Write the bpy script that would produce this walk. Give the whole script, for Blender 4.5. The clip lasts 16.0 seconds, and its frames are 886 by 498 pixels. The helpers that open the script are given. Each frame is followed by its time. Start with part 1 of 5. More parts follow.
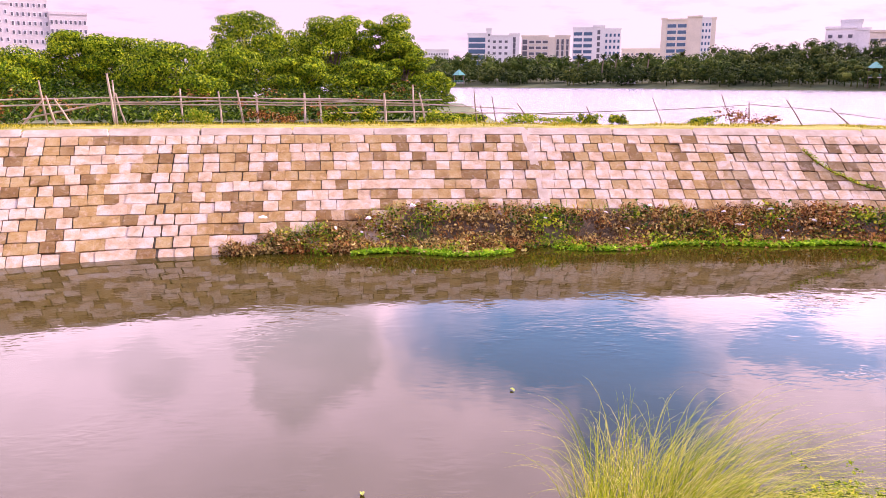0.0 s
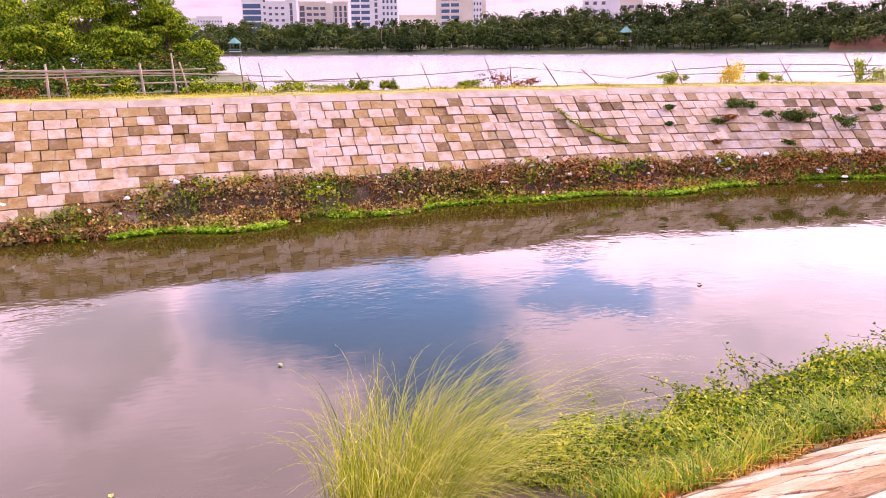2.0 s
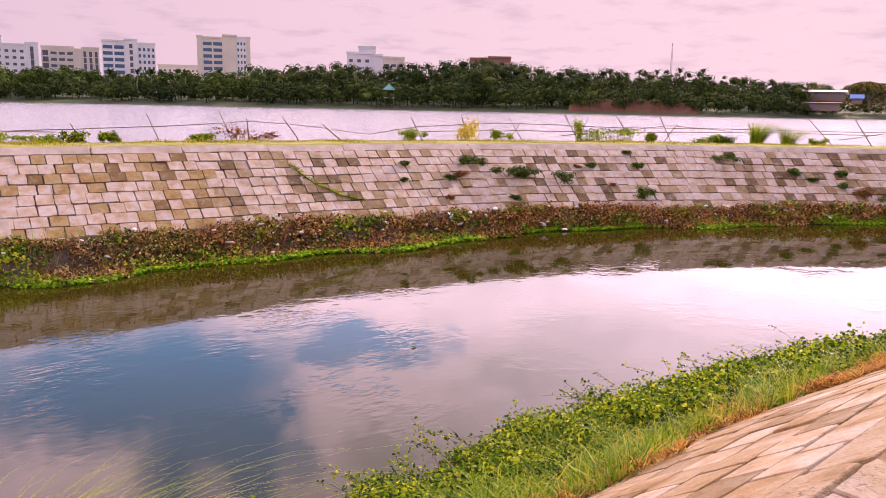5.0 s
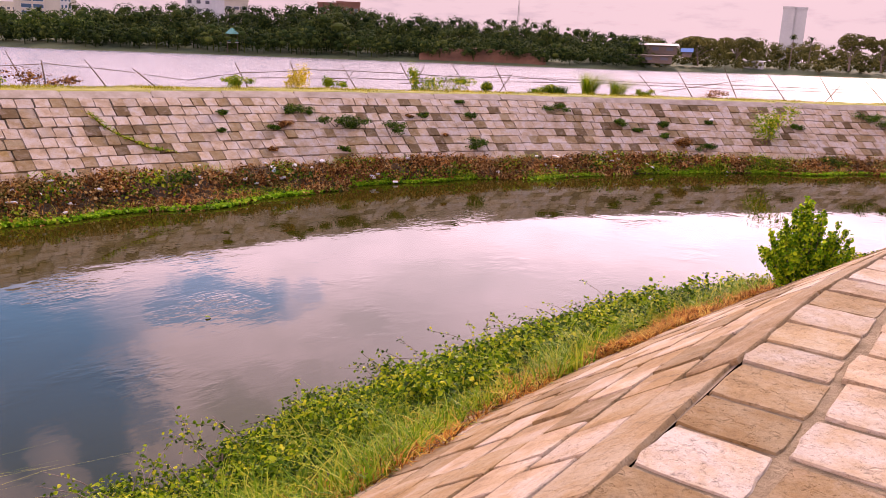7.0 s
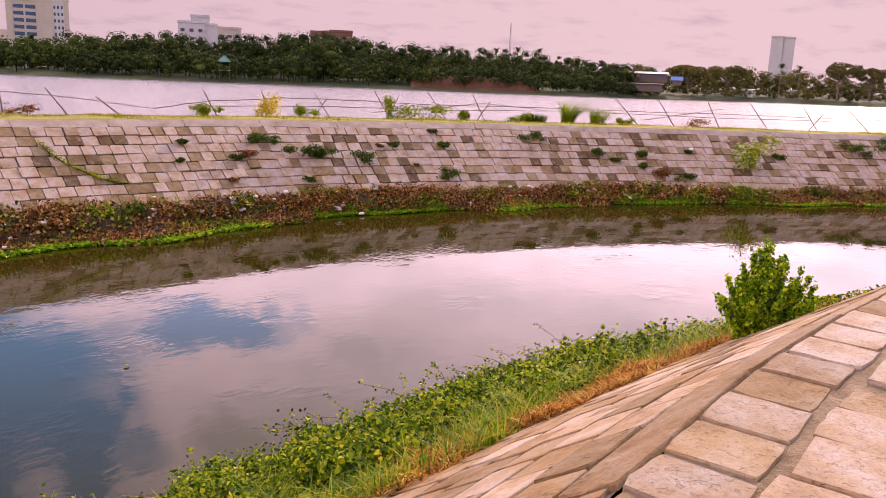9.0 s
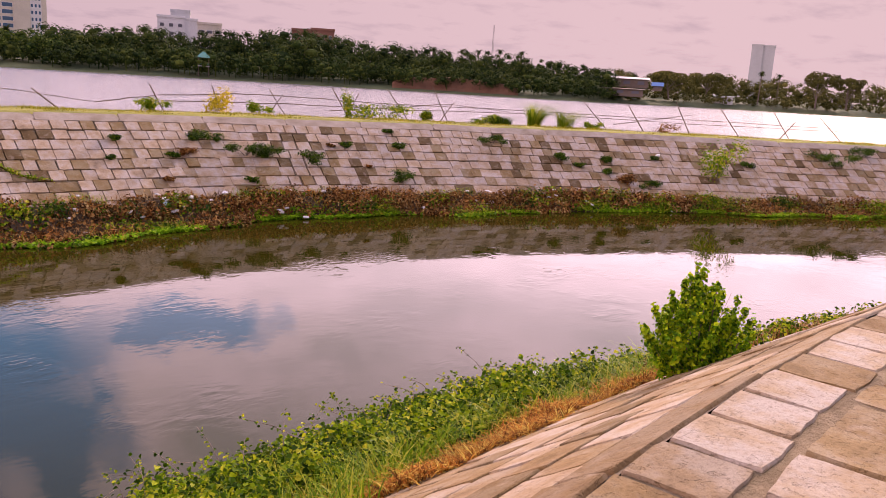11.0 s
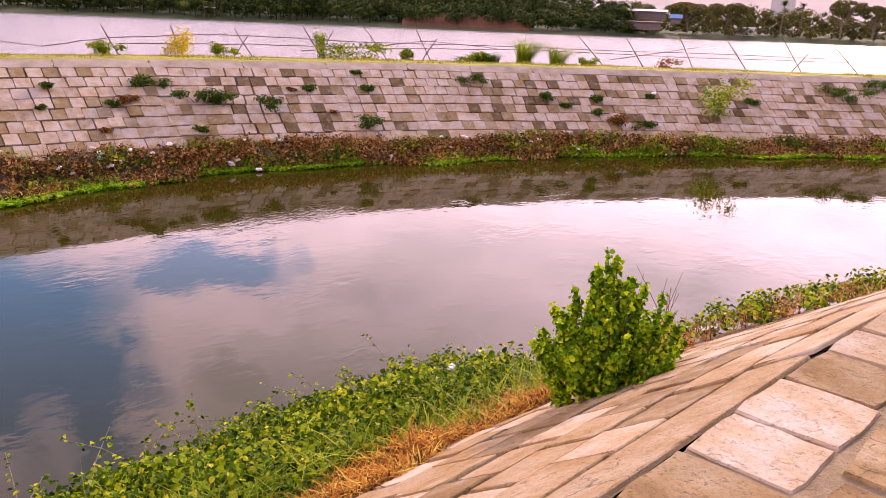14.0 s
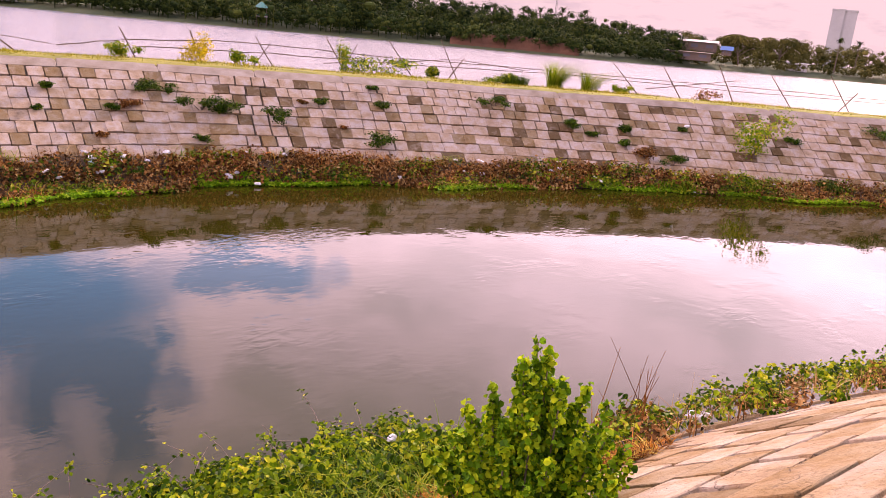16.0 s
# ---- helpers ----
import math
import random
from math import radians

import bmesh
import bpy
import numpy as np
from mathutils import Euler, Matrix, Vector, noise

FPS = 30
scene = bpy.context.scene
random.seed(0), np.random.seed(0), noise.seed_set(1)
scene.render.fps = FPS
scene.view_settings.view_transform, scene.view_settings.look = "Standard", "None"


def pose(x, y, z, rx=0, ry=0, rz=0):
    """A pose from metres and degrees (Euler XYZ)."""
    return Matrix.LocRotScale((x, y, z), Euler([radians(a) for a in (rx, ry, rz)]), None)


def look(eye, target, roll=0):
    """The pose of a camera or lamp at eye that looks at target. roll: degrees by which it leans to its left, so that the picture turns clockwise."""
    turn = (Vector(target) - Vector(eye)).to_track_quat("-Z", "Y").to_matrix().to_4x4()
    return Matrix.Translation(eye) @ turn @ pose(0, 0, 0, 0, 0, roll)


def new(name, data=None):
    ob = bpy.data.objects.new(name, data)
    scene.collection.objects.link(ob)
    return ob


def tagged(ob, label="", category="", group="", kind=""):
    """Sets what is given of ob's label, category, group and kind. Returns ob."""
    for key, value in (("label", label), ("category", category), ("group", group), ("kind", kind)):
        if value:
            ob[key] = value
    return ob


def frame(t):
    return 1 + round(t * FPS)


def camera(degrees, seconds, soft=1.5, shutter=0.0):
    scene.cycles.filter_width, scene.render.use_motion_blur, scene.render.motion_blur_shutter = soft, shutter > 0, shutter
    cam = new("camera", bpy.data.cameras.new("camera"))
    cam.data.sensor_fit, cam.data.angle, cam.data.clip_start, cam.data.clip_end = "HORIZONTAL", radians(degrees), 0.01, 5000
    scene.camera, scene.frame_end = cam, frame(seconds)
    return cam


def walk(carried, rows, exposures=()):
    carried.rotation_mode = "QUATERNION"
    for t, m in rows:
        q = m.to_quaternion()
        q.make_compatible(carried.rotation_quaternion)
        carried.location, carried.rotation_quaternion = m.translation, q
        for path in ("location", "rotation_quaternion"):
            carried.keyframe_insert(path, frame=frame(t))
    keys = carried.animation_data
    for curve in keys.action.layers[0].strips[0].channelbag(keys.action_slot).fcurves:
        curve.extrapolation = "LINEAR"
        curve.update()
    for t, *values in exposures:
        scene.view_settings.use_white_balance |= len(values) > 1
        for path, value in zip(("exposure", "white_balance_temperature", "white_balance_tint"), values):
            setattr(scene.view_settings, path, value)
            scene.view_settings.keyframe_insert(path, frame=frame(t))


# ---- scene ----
cam = camera(59.6, 16.0, soft=0.4)
METRES, EYE, TILT, LEAN, TURN = 9.0, 1.55, -12.3, -0.3, 0.0
ROWS = [
    (0.0, 0.0, 0.0, 0.0, -0.0, 0.0, -0.0),
    (0.5, 0.005, 0.006, -0.0005, -3.77, 0.01, 1.1),
    (1.0, 0.0202, 0.0057, -0.0024, -7.75, -1.42, 2.67),
    (1.5, 0.0338, 0.0027, -0.0032, -11.63, -2.38, 3.32),
    (2.0, 0.0516, 0.0093, -0.003, -15.15, -2.82, 4.0),
    (2.5, 0.0708, 0.0184, 0.0011, -17.79, -2.45, 4.9),
    (3.0, 0.0936, 0.0195, 0.0016, -19.75, 1.06, 5.29),
    (3.5, 0.1186, 0.0244, 0.0012, -21.86, 1.83, 5.01),
    (4.0, 0.1445, 0.0366, 0.0046, -27.05, 0.78, 5.36),
    (6.5, 0.2879, 0.065, 0.0063, -37.24, -2.66, 6.18),
    (7.0, 0.3224, 0.0766, 0.0083, -42.52, -5.18, 6.39),
    (7.5, 0.3571, 0.0809, 0.0102, -43.64, -5.48, 6.53),
    (8.0, 0.382, 0.0824, 0.0122, -43.42, -4.65, 6.46),
    (10.5, 0.5564, 0.1093, 0.0182, -43.23, -2.71, 6.14),
    (11.0, 0.5945, 0.1158, 0.0162, -44.35, -3.33, 5.38),
    (11.5, 0.6319, 0.1223, 0.018, -45.43, -4.0, 5.98),
    (12.0, 0.6685, 0.1229, 0.0205, -45.84, -3.77, 6.21),
    (12.5, 0.7062, 0.1334, 0.0207, -44.42, -3.83, 6.43),
    (13.0, 0.7436, 0.1402, 0.0193, -43.53, -5.58, 7.07),
    (13.5, 0.781, 0.143, 0.0211, -43.29, -6.87, 6.69),
    (14.0, 0.8228, 0.1545, 0.0229, -43.14, -7.59, 6.36),
    (14.5, 0.8614, 0.16, 0.0236, -42.76, -7.73, 5.82),
    (15.0, 0.8953, 0.1696, 0.0261, -40.26, -6.33, 3.14),
    (15.5, 0.9309, 0.1824, 0.0297, -40.0, -5.95, 2.92),
    (16.0, 0.9708, 0.1926, 0.0311, -40.05, -6.01, 3.1),
]
walk(cam, [(t, pose(0, 0, EYE, TILT, LEAN, TURN) @ pose(METRES * x, METRES * y, METRES * z, 90 + pitch, roll, yaw)) for t, x, y, z, yaw, pitch, roll in ROWS],
     exposures=[(0.0, 0.30, 6800, 49), (1.0, 0.36, 6800, 51), (2.0, 0.26, 6850, 51), (3.5, -0.08, 6950, 46), (6.5, -0.34, 7250, 41), (8.0, -0.46, 7350, 41), (12.0, -0.66, 7350, 38), (14.0, -0.34, 7350, 41), (15.0, -0.18, 7350, 43), (15.5, -0.30, 7400, 43), (16.0, -0.28, 7400, 43)])

# ---- world and sun ----
SUN_AZ, SUN_EL = 73.0, 25.0          # clockwise from +y, above the horizon
world = bpy.data.worlds.new("world")
scene.world = world
world.use_nodes = True
wn, wl = world.node_tree.nodes, world.node_tree.links
wn.clear()


def wnode(kind, **vals):
    n = wn.new(kind)
    for k, v in vals.items():
        n.inputs[k].default_value = v
    return n


def wmath(op, a, b=None, c=None, clamp=False):
    n = wn.new("ShaderNodeMath")
    n.operation, n.use_clamp = op, clamp
    for i, v in enumerate((a, b, c)):
        if v is None:
            continue
        if isinstance(v, (int, float)):
            n.inputs[i].default_value = v
        else:
            wl.new(v, n.inputs[i])
    return n.outputs[0]


w_sky = wn.new("ShaderNodeTexSky")
w_sky.sky_type, w_sky.sun_disc = "NISHITA", False
w_sky.sun_elevation, w_sky.sun_rotation = radians(SUN_EL), radians(SUN_AZ)
w_sky.dust_density = 0.4
w_blue = wn.new("ShaderNodeVectorMath")
w_blue.operation = "MULTIPLY"
w_blue.inputs[1].default_value = (0.20, 0.45, 0.57)
wl.new(w_sky.outputs[0], w_blue.inputs[0])
w_co = wn.new("ShaderNodeTexCoord")
w_sep = wn.new("ShaderNodeSeparateXYZ")
wl.new(w_co.outputs["Generated"], w_sep.inputs[0])
w_h = wmath("ADD", wmath("MAXIMUM", w_sep.outputs[2], 0.0), 0.16)
w_comb = wn.new("ShaderNodeCombineXYZ")
wl.new(wmath("DIVIDE", w_sep.outputs[0], w_h), w_comb.inputs[0])
wl.new(wmath("DIVIDE", w_sep.outputs[1], w_h), w_comb.inputs[1])
w_n1 = wnode("ShaderNodeTexNoise", Scale=1.6, Detail=7.0, Roughness=0.55)
wl.new(w_comb.outputs[0], w_n1.inputs["Vector"])
w_n2 = wnode("ShaderNodeTexNoise", Scale=3.3, Detail=6.0, Roughness=0.6)
wl.new(w_comb.outputs[0], w_n2.inputs["Vector"])
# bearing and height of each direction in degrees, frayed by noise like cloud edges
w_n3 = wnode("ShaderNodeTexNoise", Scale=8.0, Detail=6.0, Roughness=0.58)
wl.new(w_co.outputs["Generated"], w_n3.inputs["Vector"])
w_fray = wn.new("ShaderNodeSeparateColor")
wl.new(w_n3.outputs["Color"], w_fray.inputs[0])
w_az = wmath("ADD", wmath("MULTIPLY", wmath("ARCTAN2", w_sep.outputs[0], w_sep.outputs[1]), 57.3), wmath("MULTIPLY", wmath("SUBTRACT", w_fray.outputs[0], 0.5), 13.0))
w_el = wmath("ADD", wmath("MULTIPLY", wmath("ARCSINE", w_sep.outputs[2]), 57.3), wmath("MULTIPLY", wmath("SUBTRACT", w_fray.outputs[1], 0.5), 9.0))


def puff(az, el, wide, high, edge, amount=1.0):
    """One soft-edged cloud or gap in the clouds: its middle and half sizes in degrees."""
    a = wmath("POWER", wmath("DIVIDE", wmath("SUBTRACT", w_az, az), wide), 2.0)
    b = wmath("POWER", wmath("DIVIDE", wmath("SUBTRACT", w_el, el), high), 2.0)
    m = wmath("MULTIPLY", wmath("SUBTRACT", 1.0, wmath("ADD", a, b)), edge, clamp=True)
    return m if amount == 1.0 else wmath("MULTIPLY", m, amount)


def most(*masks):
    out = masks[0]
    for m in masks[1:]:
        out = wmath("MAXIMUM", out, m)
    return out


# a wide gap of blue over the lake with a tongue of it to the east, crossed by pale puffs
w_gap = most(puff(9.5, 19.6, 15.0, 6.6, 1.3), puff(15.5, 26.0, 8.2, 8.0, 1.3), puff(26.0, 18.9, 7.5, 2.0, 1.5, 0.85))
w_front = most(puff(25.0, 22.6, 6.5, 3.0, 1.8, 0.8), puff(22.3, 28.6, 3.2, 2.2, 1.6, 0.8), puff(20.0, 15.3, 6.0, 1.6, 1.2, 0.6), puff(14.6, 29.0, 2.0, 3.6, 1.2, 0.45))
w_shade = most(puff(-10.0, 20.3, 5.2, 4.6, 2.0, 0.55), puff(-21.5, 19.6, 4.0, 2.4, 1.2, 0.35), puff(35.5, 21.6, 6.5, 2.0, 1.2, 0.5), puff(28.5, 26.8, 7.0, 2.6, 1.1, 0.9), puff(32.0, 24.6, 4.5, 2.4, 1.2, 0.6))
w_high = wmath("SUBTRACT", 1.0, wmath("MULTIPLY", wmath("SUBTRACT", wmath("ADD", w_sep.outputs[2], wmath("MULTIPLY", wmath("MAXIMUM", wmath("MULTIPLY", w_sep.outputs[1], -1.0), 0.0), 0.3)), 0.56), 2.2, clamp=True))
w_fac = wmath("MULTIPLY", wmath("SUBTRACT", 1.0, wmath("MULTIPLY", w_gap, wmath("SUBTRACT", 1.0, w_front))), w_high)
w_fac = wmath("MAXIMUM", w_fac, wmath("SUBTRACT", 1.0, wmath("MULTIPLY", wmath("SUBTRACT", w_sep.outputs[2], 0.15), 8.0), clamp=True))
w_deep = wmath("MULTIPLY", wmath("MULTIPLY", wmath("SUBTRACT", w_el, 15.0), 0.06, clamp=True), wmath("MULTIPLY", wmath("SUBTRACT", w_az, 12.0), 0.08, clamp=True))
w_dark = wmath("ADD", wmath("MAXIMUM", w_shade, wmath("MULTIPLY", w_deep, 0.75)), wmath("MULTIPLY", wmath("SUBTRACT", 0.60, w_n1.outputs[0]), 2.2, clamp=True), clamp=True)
w_grey = wn.new("ShaderNodeValToRGB")
w_grey.color_ramp.elements[0].position, w_grey.color_ramp.elements[0].color = 0.0, (4.5, 3.85, 4.35, 1)
w_grey.color_ramp.elements[1].position, w_grey.color_ramp.elements[1].color = 1.0, (1.95, 1.98, 2.2, 1)
wl.new(w_dark, w_grey.inputs[0])
w_low = wn.new("ShaderNodeMix")
w_low.data_type = "RGBA"
wl.new(wmath("MULTIPLY", wmath("SUBTRACT", w_sep.outputs[2], 0.138), 16.0, clamp=True), w_low.inputs[0])
w_side = wn.new("ShaderNodeMix")
w_side.data_type = "RGBA"
wl.new(wmath("ADD", wmath("MULTIPLY", w_sep.outputs[0], 1.1), 0.05, clamp=True), w_side.inputs[0])
w_side.inputs[6].default_value = (0.86, 0.75, 0.85, 1)
w_side.inputs[7].default_value = (1.10, 0.95, 1.0, 1)
w_soft = wn.new("ShaderNodeValToRGB")
w_soft.color_ramp.elements[0].position, w_soft.color_ramp.elements[0].color = 0.52, (1, 1, 1, 1)
w_soft.color_ramp.elements[1].position, w_soft.color_ramp.elements[1].color = 0.74, (0.80, 0.80, 0.84, 1)
wl.new(w_n2.outputs[0], w_soft.inputs[0])
w_tone = wn.new("ShaderNodeMix")
w_tone.data_type, w_tone.blend_type = "RGBA", "MULTIPLY"
w_tone.inputs[0].default_value = 1.0
wl.new(w_side.outputs[2], w_tone.inputs[6]), wl.new(w_soft.outputs[0], w_tone.inputs[7])
wl.new(w_tone.outputs[2], w_low.inputs[6])
w_sun = wn.new("ShaderNodeVectorMath")
w_sun.operation = "SCALE"
wl.new(w_grey.outputs[0], w_sun.inputs[0])
# clouds brighten upward and sunward; sky behind the camera dimmed to cut fill
w_glow = wmath("ADD", wmath("ADD", 0.62, wmath("MULTIPLY", w_sep.outputs[2], 1.3)), wmath("MULTIPLY", wmath("MAXIMUM", wmath("SUBTRACT", w_sep.outputs[0], 0.2), 0.0), 0.85))
w_back = wmath("SUBTRACT", 1.0, wmath("MULTIPLY", wmath("SUBTRACT", 0.25, w_sep.outputs[1]), 0.65, clamp=True))
wl.new(wmath("MULTIPLY", w_glow, w_back), w_sun.inputs[3])
wl.new(w_sun.outputs[0], w_low.inputs[7])
w_mix = wn.new("ShaderNodeMix")
w_mix.data_type = "RGBA"
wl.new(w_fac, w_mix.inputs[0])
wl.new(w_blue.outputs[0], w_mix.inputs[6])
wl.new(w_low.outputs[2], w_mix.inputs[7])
w_bg = wnode("ShaderNodeBackground", Strength=0.95)
wl.new(w_mix.outputs[2], w_bg.inputs[0])
wl.new(w_bg.outputs[0], wn.new("ShaderNodeOutputWorld").inputs[0])

sun = new("sun", bpy.data.lights.new("sun", "SUN"))
sun.data.energy, sun.data.angle, sun.data.color = 6.0, radians(0.6), (1.0, 0.87, 0.69)
sa, se = radians(SUN_AZ), radians(SUN_EL)
sun.matrix_world = look((0, 0, 30), (-math.sin(sa) * math.cos(se) * 9, -math.cos(sa) * math.cos(se) * 9, 30 - math.sin(se) * 9))


# ---- materials ----
class Nodes:
    """A small helper round one material's node tree."""

    def __init__(self, name):
        self.mat = bpy.data.materials.new(name)
        self.mat.use_nodes = True
        self.t = self.mat.node_tree
        self.bsdf = self.t.nodes["Principled BSDF"]
        self.out = self.t.nodes["Material Output"]

    def node(self, kind, **vals):
        n = self.t.nodes.new(kind)
        for k, v in vals.items():
            self.set(n.inputs[k.replace("_", " ")], v)
        return n

    def set(self, socket, v):
        if isinstance(v, bpy.types.NodeSocket):
            self.t.links.new(v, socket)
        else:
            socket.default_value = v

    def pos(self):
        return self.node("ShaderNodeNewGeometry").outputs["Position"]

    def noise(self, scale, detail=4.0, rough=0.55, vec=None, dist=0.0):
        n = self.node("ShaderNodeTexNoise", Scale=scale, Detail=detail, Roughness=rough, Distortion=dist)
        self.set(n.inputs["Vector"], vec or self.pos())
        return n.outputs[0]

    def ramp(self, fac, *stops):
        r = self.node("ShaderNodeValToRGB")
        el = r.color_ramp.elements
        while len(el) < len(stops):
            el.new(0.5)
        for e, (p, c) in zip(el, stops):
            e.position, e.color = p, (*c, 1)
        self.set(r.inputs[0], fac)
        return r.outputs[0]

    def math(self, op, a, b=0.0, clamp=False):
        n = self.node("ShaderNodeMath")
        n.operation, n.use_clamp = op, clamp
        self.set(n.inputs[0], a), self.set(n.inputs[1], b)
        return n.outputs[0]

    def mix(self, fac, a, b, blend="MIX"):
        n = self.node("ShaderNodeMix")
        n.data_type, n.blend_type = "RGBA", blend
        self.set(n.inputs[0], fac)
        for i, v in ((6, a), (7, b)):
            self.set(n.inputs[i], v if isinstance(v, bpy.types.NodeSocket) else (*v, 1))
        return n.outputs[2]

    def rand(self):
        a = self.node("ShaderNodeObjectInfo").outputs["Random"]
        b = self.node("ShaderNodeNewGeometry").outputs["Random Per Island"]
        return self.math("FRACT", self.math("ADD", a, b))

    def bump(self, height, strength=0.5, distance=0.02):
        b = self.node("ShaderNodeBump", Strength=strength, Distance=distance, Height=height)
        self.set(self.bsdf.inputs["Normal"], b.outputs[0])

    def done(self, color, rough=0.8, **more):
        self.set(self.bsdf.inputs["Base Color"], color if isinstance(color, bpy.types.NodeSocket) else (*color, 1))
        self.set(self.bsdf.inputs["Roughness"], rough)
        for k, v in more.items():
            self.set(self.bsdf.inputs[k.replace("_", " ")], v)
        return self.mat


def mat_block(name, dark, tan, pale, p_dark, p_tan, cracks=False):
    """Cast blocks: each its own tone, with stains and pits."""
    n = Nodes(name)
    r = n.rand()
    big = n.noise(0.22, 3)
    r2 = n.math("ADD", r, n.math("MULTIPLY", n.math("SUBTRACT", big, 0.5), 0.32))
    col = n.ramp(r2, (p_dark - 0.02, dark), (p_dark + 0.02, tan), (p_tan, tan), (p_tan + 0.06, pale), (1.0, tuple(c * 1.12 for c in pale)))
    stain = n.ramp(n.noise(3.2, 6, 0.65), (0.40, (1, 1, 1)), (0.56, (0.86, 0.72, 0.50)), (0.74, (0.46, 0.36, 0.22)))
    col = n.mix(0.85, col, stain, "MULTIPLY")
    bloom = n.ramp(n.noise(5.5, 5, 0.6, dist=0.6), (0.52, (0, 0, 0)), (0.72, (0.38, 0.38, 0.38)))
    col = n.mix(bloom, col, tuple(c * 1.15 for c in pale))
    col = n.mix(0.7, col, n.ramp(n.noise(48, 5, 0.75), (0.33, (0.45, 0.42, 0.38)), (0.46, (1, 1, 1)), (0.7, (1.12, 1.12, 1.12))), "MULTIPLY")
    pits = n.ramp(n.noise(26, 4, 0.6), (0.34, (0, 0, 0)), (0.42, (1, 1, 1)))
    n.bump(n.math("ADD", n.math("MULTIPLY", n.noise(60, 6, 0.7), 0.6), n.math("ADD", n.math("MULTIPLY", pits, 0.7), n.math("MULTIPLY", n.noise(6, 4), 2.0))), 0.8, 0.012)
    if cracks:
        warp = n.node("ShaderNodeVectorMath")
        n.set(warp.inputs[0], n.pos())
        wob = n.node("ShaderNodeTexNoise", Scale=5.0, Detail=4.0)
        n.set(wob.inputs["Vector"], n.pos())
        add = n.node("ShaderNodeVectorMath")
        add.operation = "SCALE"
        add.inputs[3].default_value = 0.35
        n.set(add.inputs[0], wob.outputs["Color"]), n.set(warp.inputs[1], add.outputs[0])
        cell = n.node("ShaderNodeTexVoronoi", Scale=1.05)
        cell.feature = "DISTANCE_TO_EDGE"
        n.set(cell.inputs["Vector"], warp.outputs[0])
        line = n.math("MULTIPLY", n.ramp(cell.outputs["Distance"], (0.0, (0.8, 0.8, 0.8)), (0.007, (0, 0, 0))), n.ramp(n.noise(1.3, 3), (0.50, (0, 0, 0)), (0.58, (1, 1, 1))))
        col = n.mix(line, col, (0.06, 0.04, 0.025))
    return n.done(col, 0.92, Specular_IOR_Level=0.2)


def mat_plain(name, c1, c2, scale, rough=0.85, fine=30.0, bump=0.4, dist=0.02):
    n = Nodes(name)
    col = n.ramp(n.noise(scale, 5), (0.3, c1), (0.7, c2))
    col = n.mix(0.35, col, n.ramp(n.noise(fine, 4, 0.7), (0.3, (0.7, 0.7, 0.7)), (0.7, (1.15, 1.15, 1.15))), "MULTIPLY")
    if bump:
        n.bump(n.noise(fine, 5, 0.7), bump, dist)
    return n.done(col, rough)


def mat_leaf(name, stops, trans=0.35, rough=0.5, patch=0.9, depth=0.4):
    """Leaves: each its own green, lit and shaded tones painted in; light comes through."""
    n = Nodes(name)
    col = n.ramp(n.rand(), *stops)
    # noise patches stand in for sunlit and shaded foliage
    col = n.mix(depth, col, n.ramp(n.noise(patch, 3), (0.35, (0.5, 0.58, 0.5)), (0.65, (1.35, 1.2, 1.0))), "MULTIPLY")
    n.done(col, rough, Specular_IOR_Level=0.08)
    tr = n.node("ShaderNodeBsdfTranslucent", Color=col)
    m = n.node("ShaderNodeMixShader", Fac=trans)
    n.set(m.inputs[1], n.bsdf.outputs[0]), n.set(m.inputs[2], tr.outputs[0])
    n.set(n.out.inputs[0], m.outputs[0])
    return n.mat


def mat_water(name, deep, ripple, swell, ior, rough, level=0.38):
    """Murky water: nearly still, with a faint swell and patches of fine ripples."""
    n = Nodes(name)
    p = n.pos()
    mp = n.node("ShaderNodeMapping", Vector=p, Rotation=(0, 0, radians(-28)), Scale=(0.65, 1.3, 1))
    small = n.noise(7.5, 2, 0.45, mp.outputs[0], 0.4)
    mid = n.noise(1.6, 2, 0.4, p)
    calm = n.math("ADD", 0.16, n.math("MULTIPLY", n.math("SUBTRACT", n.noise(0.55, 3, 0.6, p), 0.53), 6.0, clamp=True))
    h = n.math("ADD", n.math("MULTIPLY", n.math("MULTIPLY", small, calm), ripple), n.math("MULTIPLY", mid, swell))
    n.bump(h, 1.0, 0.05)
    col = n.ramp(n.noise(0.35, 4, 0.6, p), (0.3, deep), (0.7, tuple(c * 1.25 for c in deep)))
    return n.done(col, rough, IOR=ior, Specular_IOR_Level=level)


M_FAR = mat_block("far_blocks", (0.18, 0.115, 0.045), (0.31, 0.22, 0.095), (0.43, 0.352, 0.285), 0.13, 0.42)
M_FAR_GREY = mat_block("far_grey_blocks", (0.135, 0.092, 0.044), (0.27, 0.20, 0.11), (0.43, 0.355, 0.29), 0.11, 0.26)
M_NEAR = mat_block("near_blocks", (0.25, 0.175, 0.09), (0.33, 0.25, 0.145), (0.42, 0.345, 0.265), 0.14, 0.45, True)
M_MORTAR = mat_plain("mortar", (0.085, 0.060, 0.032), (0.19, 0.135, 0.078), 3.0, 0.95, 40, 0.6)
M_SLAB = mat_block("tan_slabs", (0.23, 0.16, 0.08), (0.28, 0.205, 0.115), (0.34, 0.265, 0.17), 0.30, 0.75)
M_SLAB_PALE = mat_block("pale_slabs", (0.30, 0.235, 0.165), (0.36, 0.295, 0.22), (0.41, 0.345, 0.275), 0.15, 0.45)
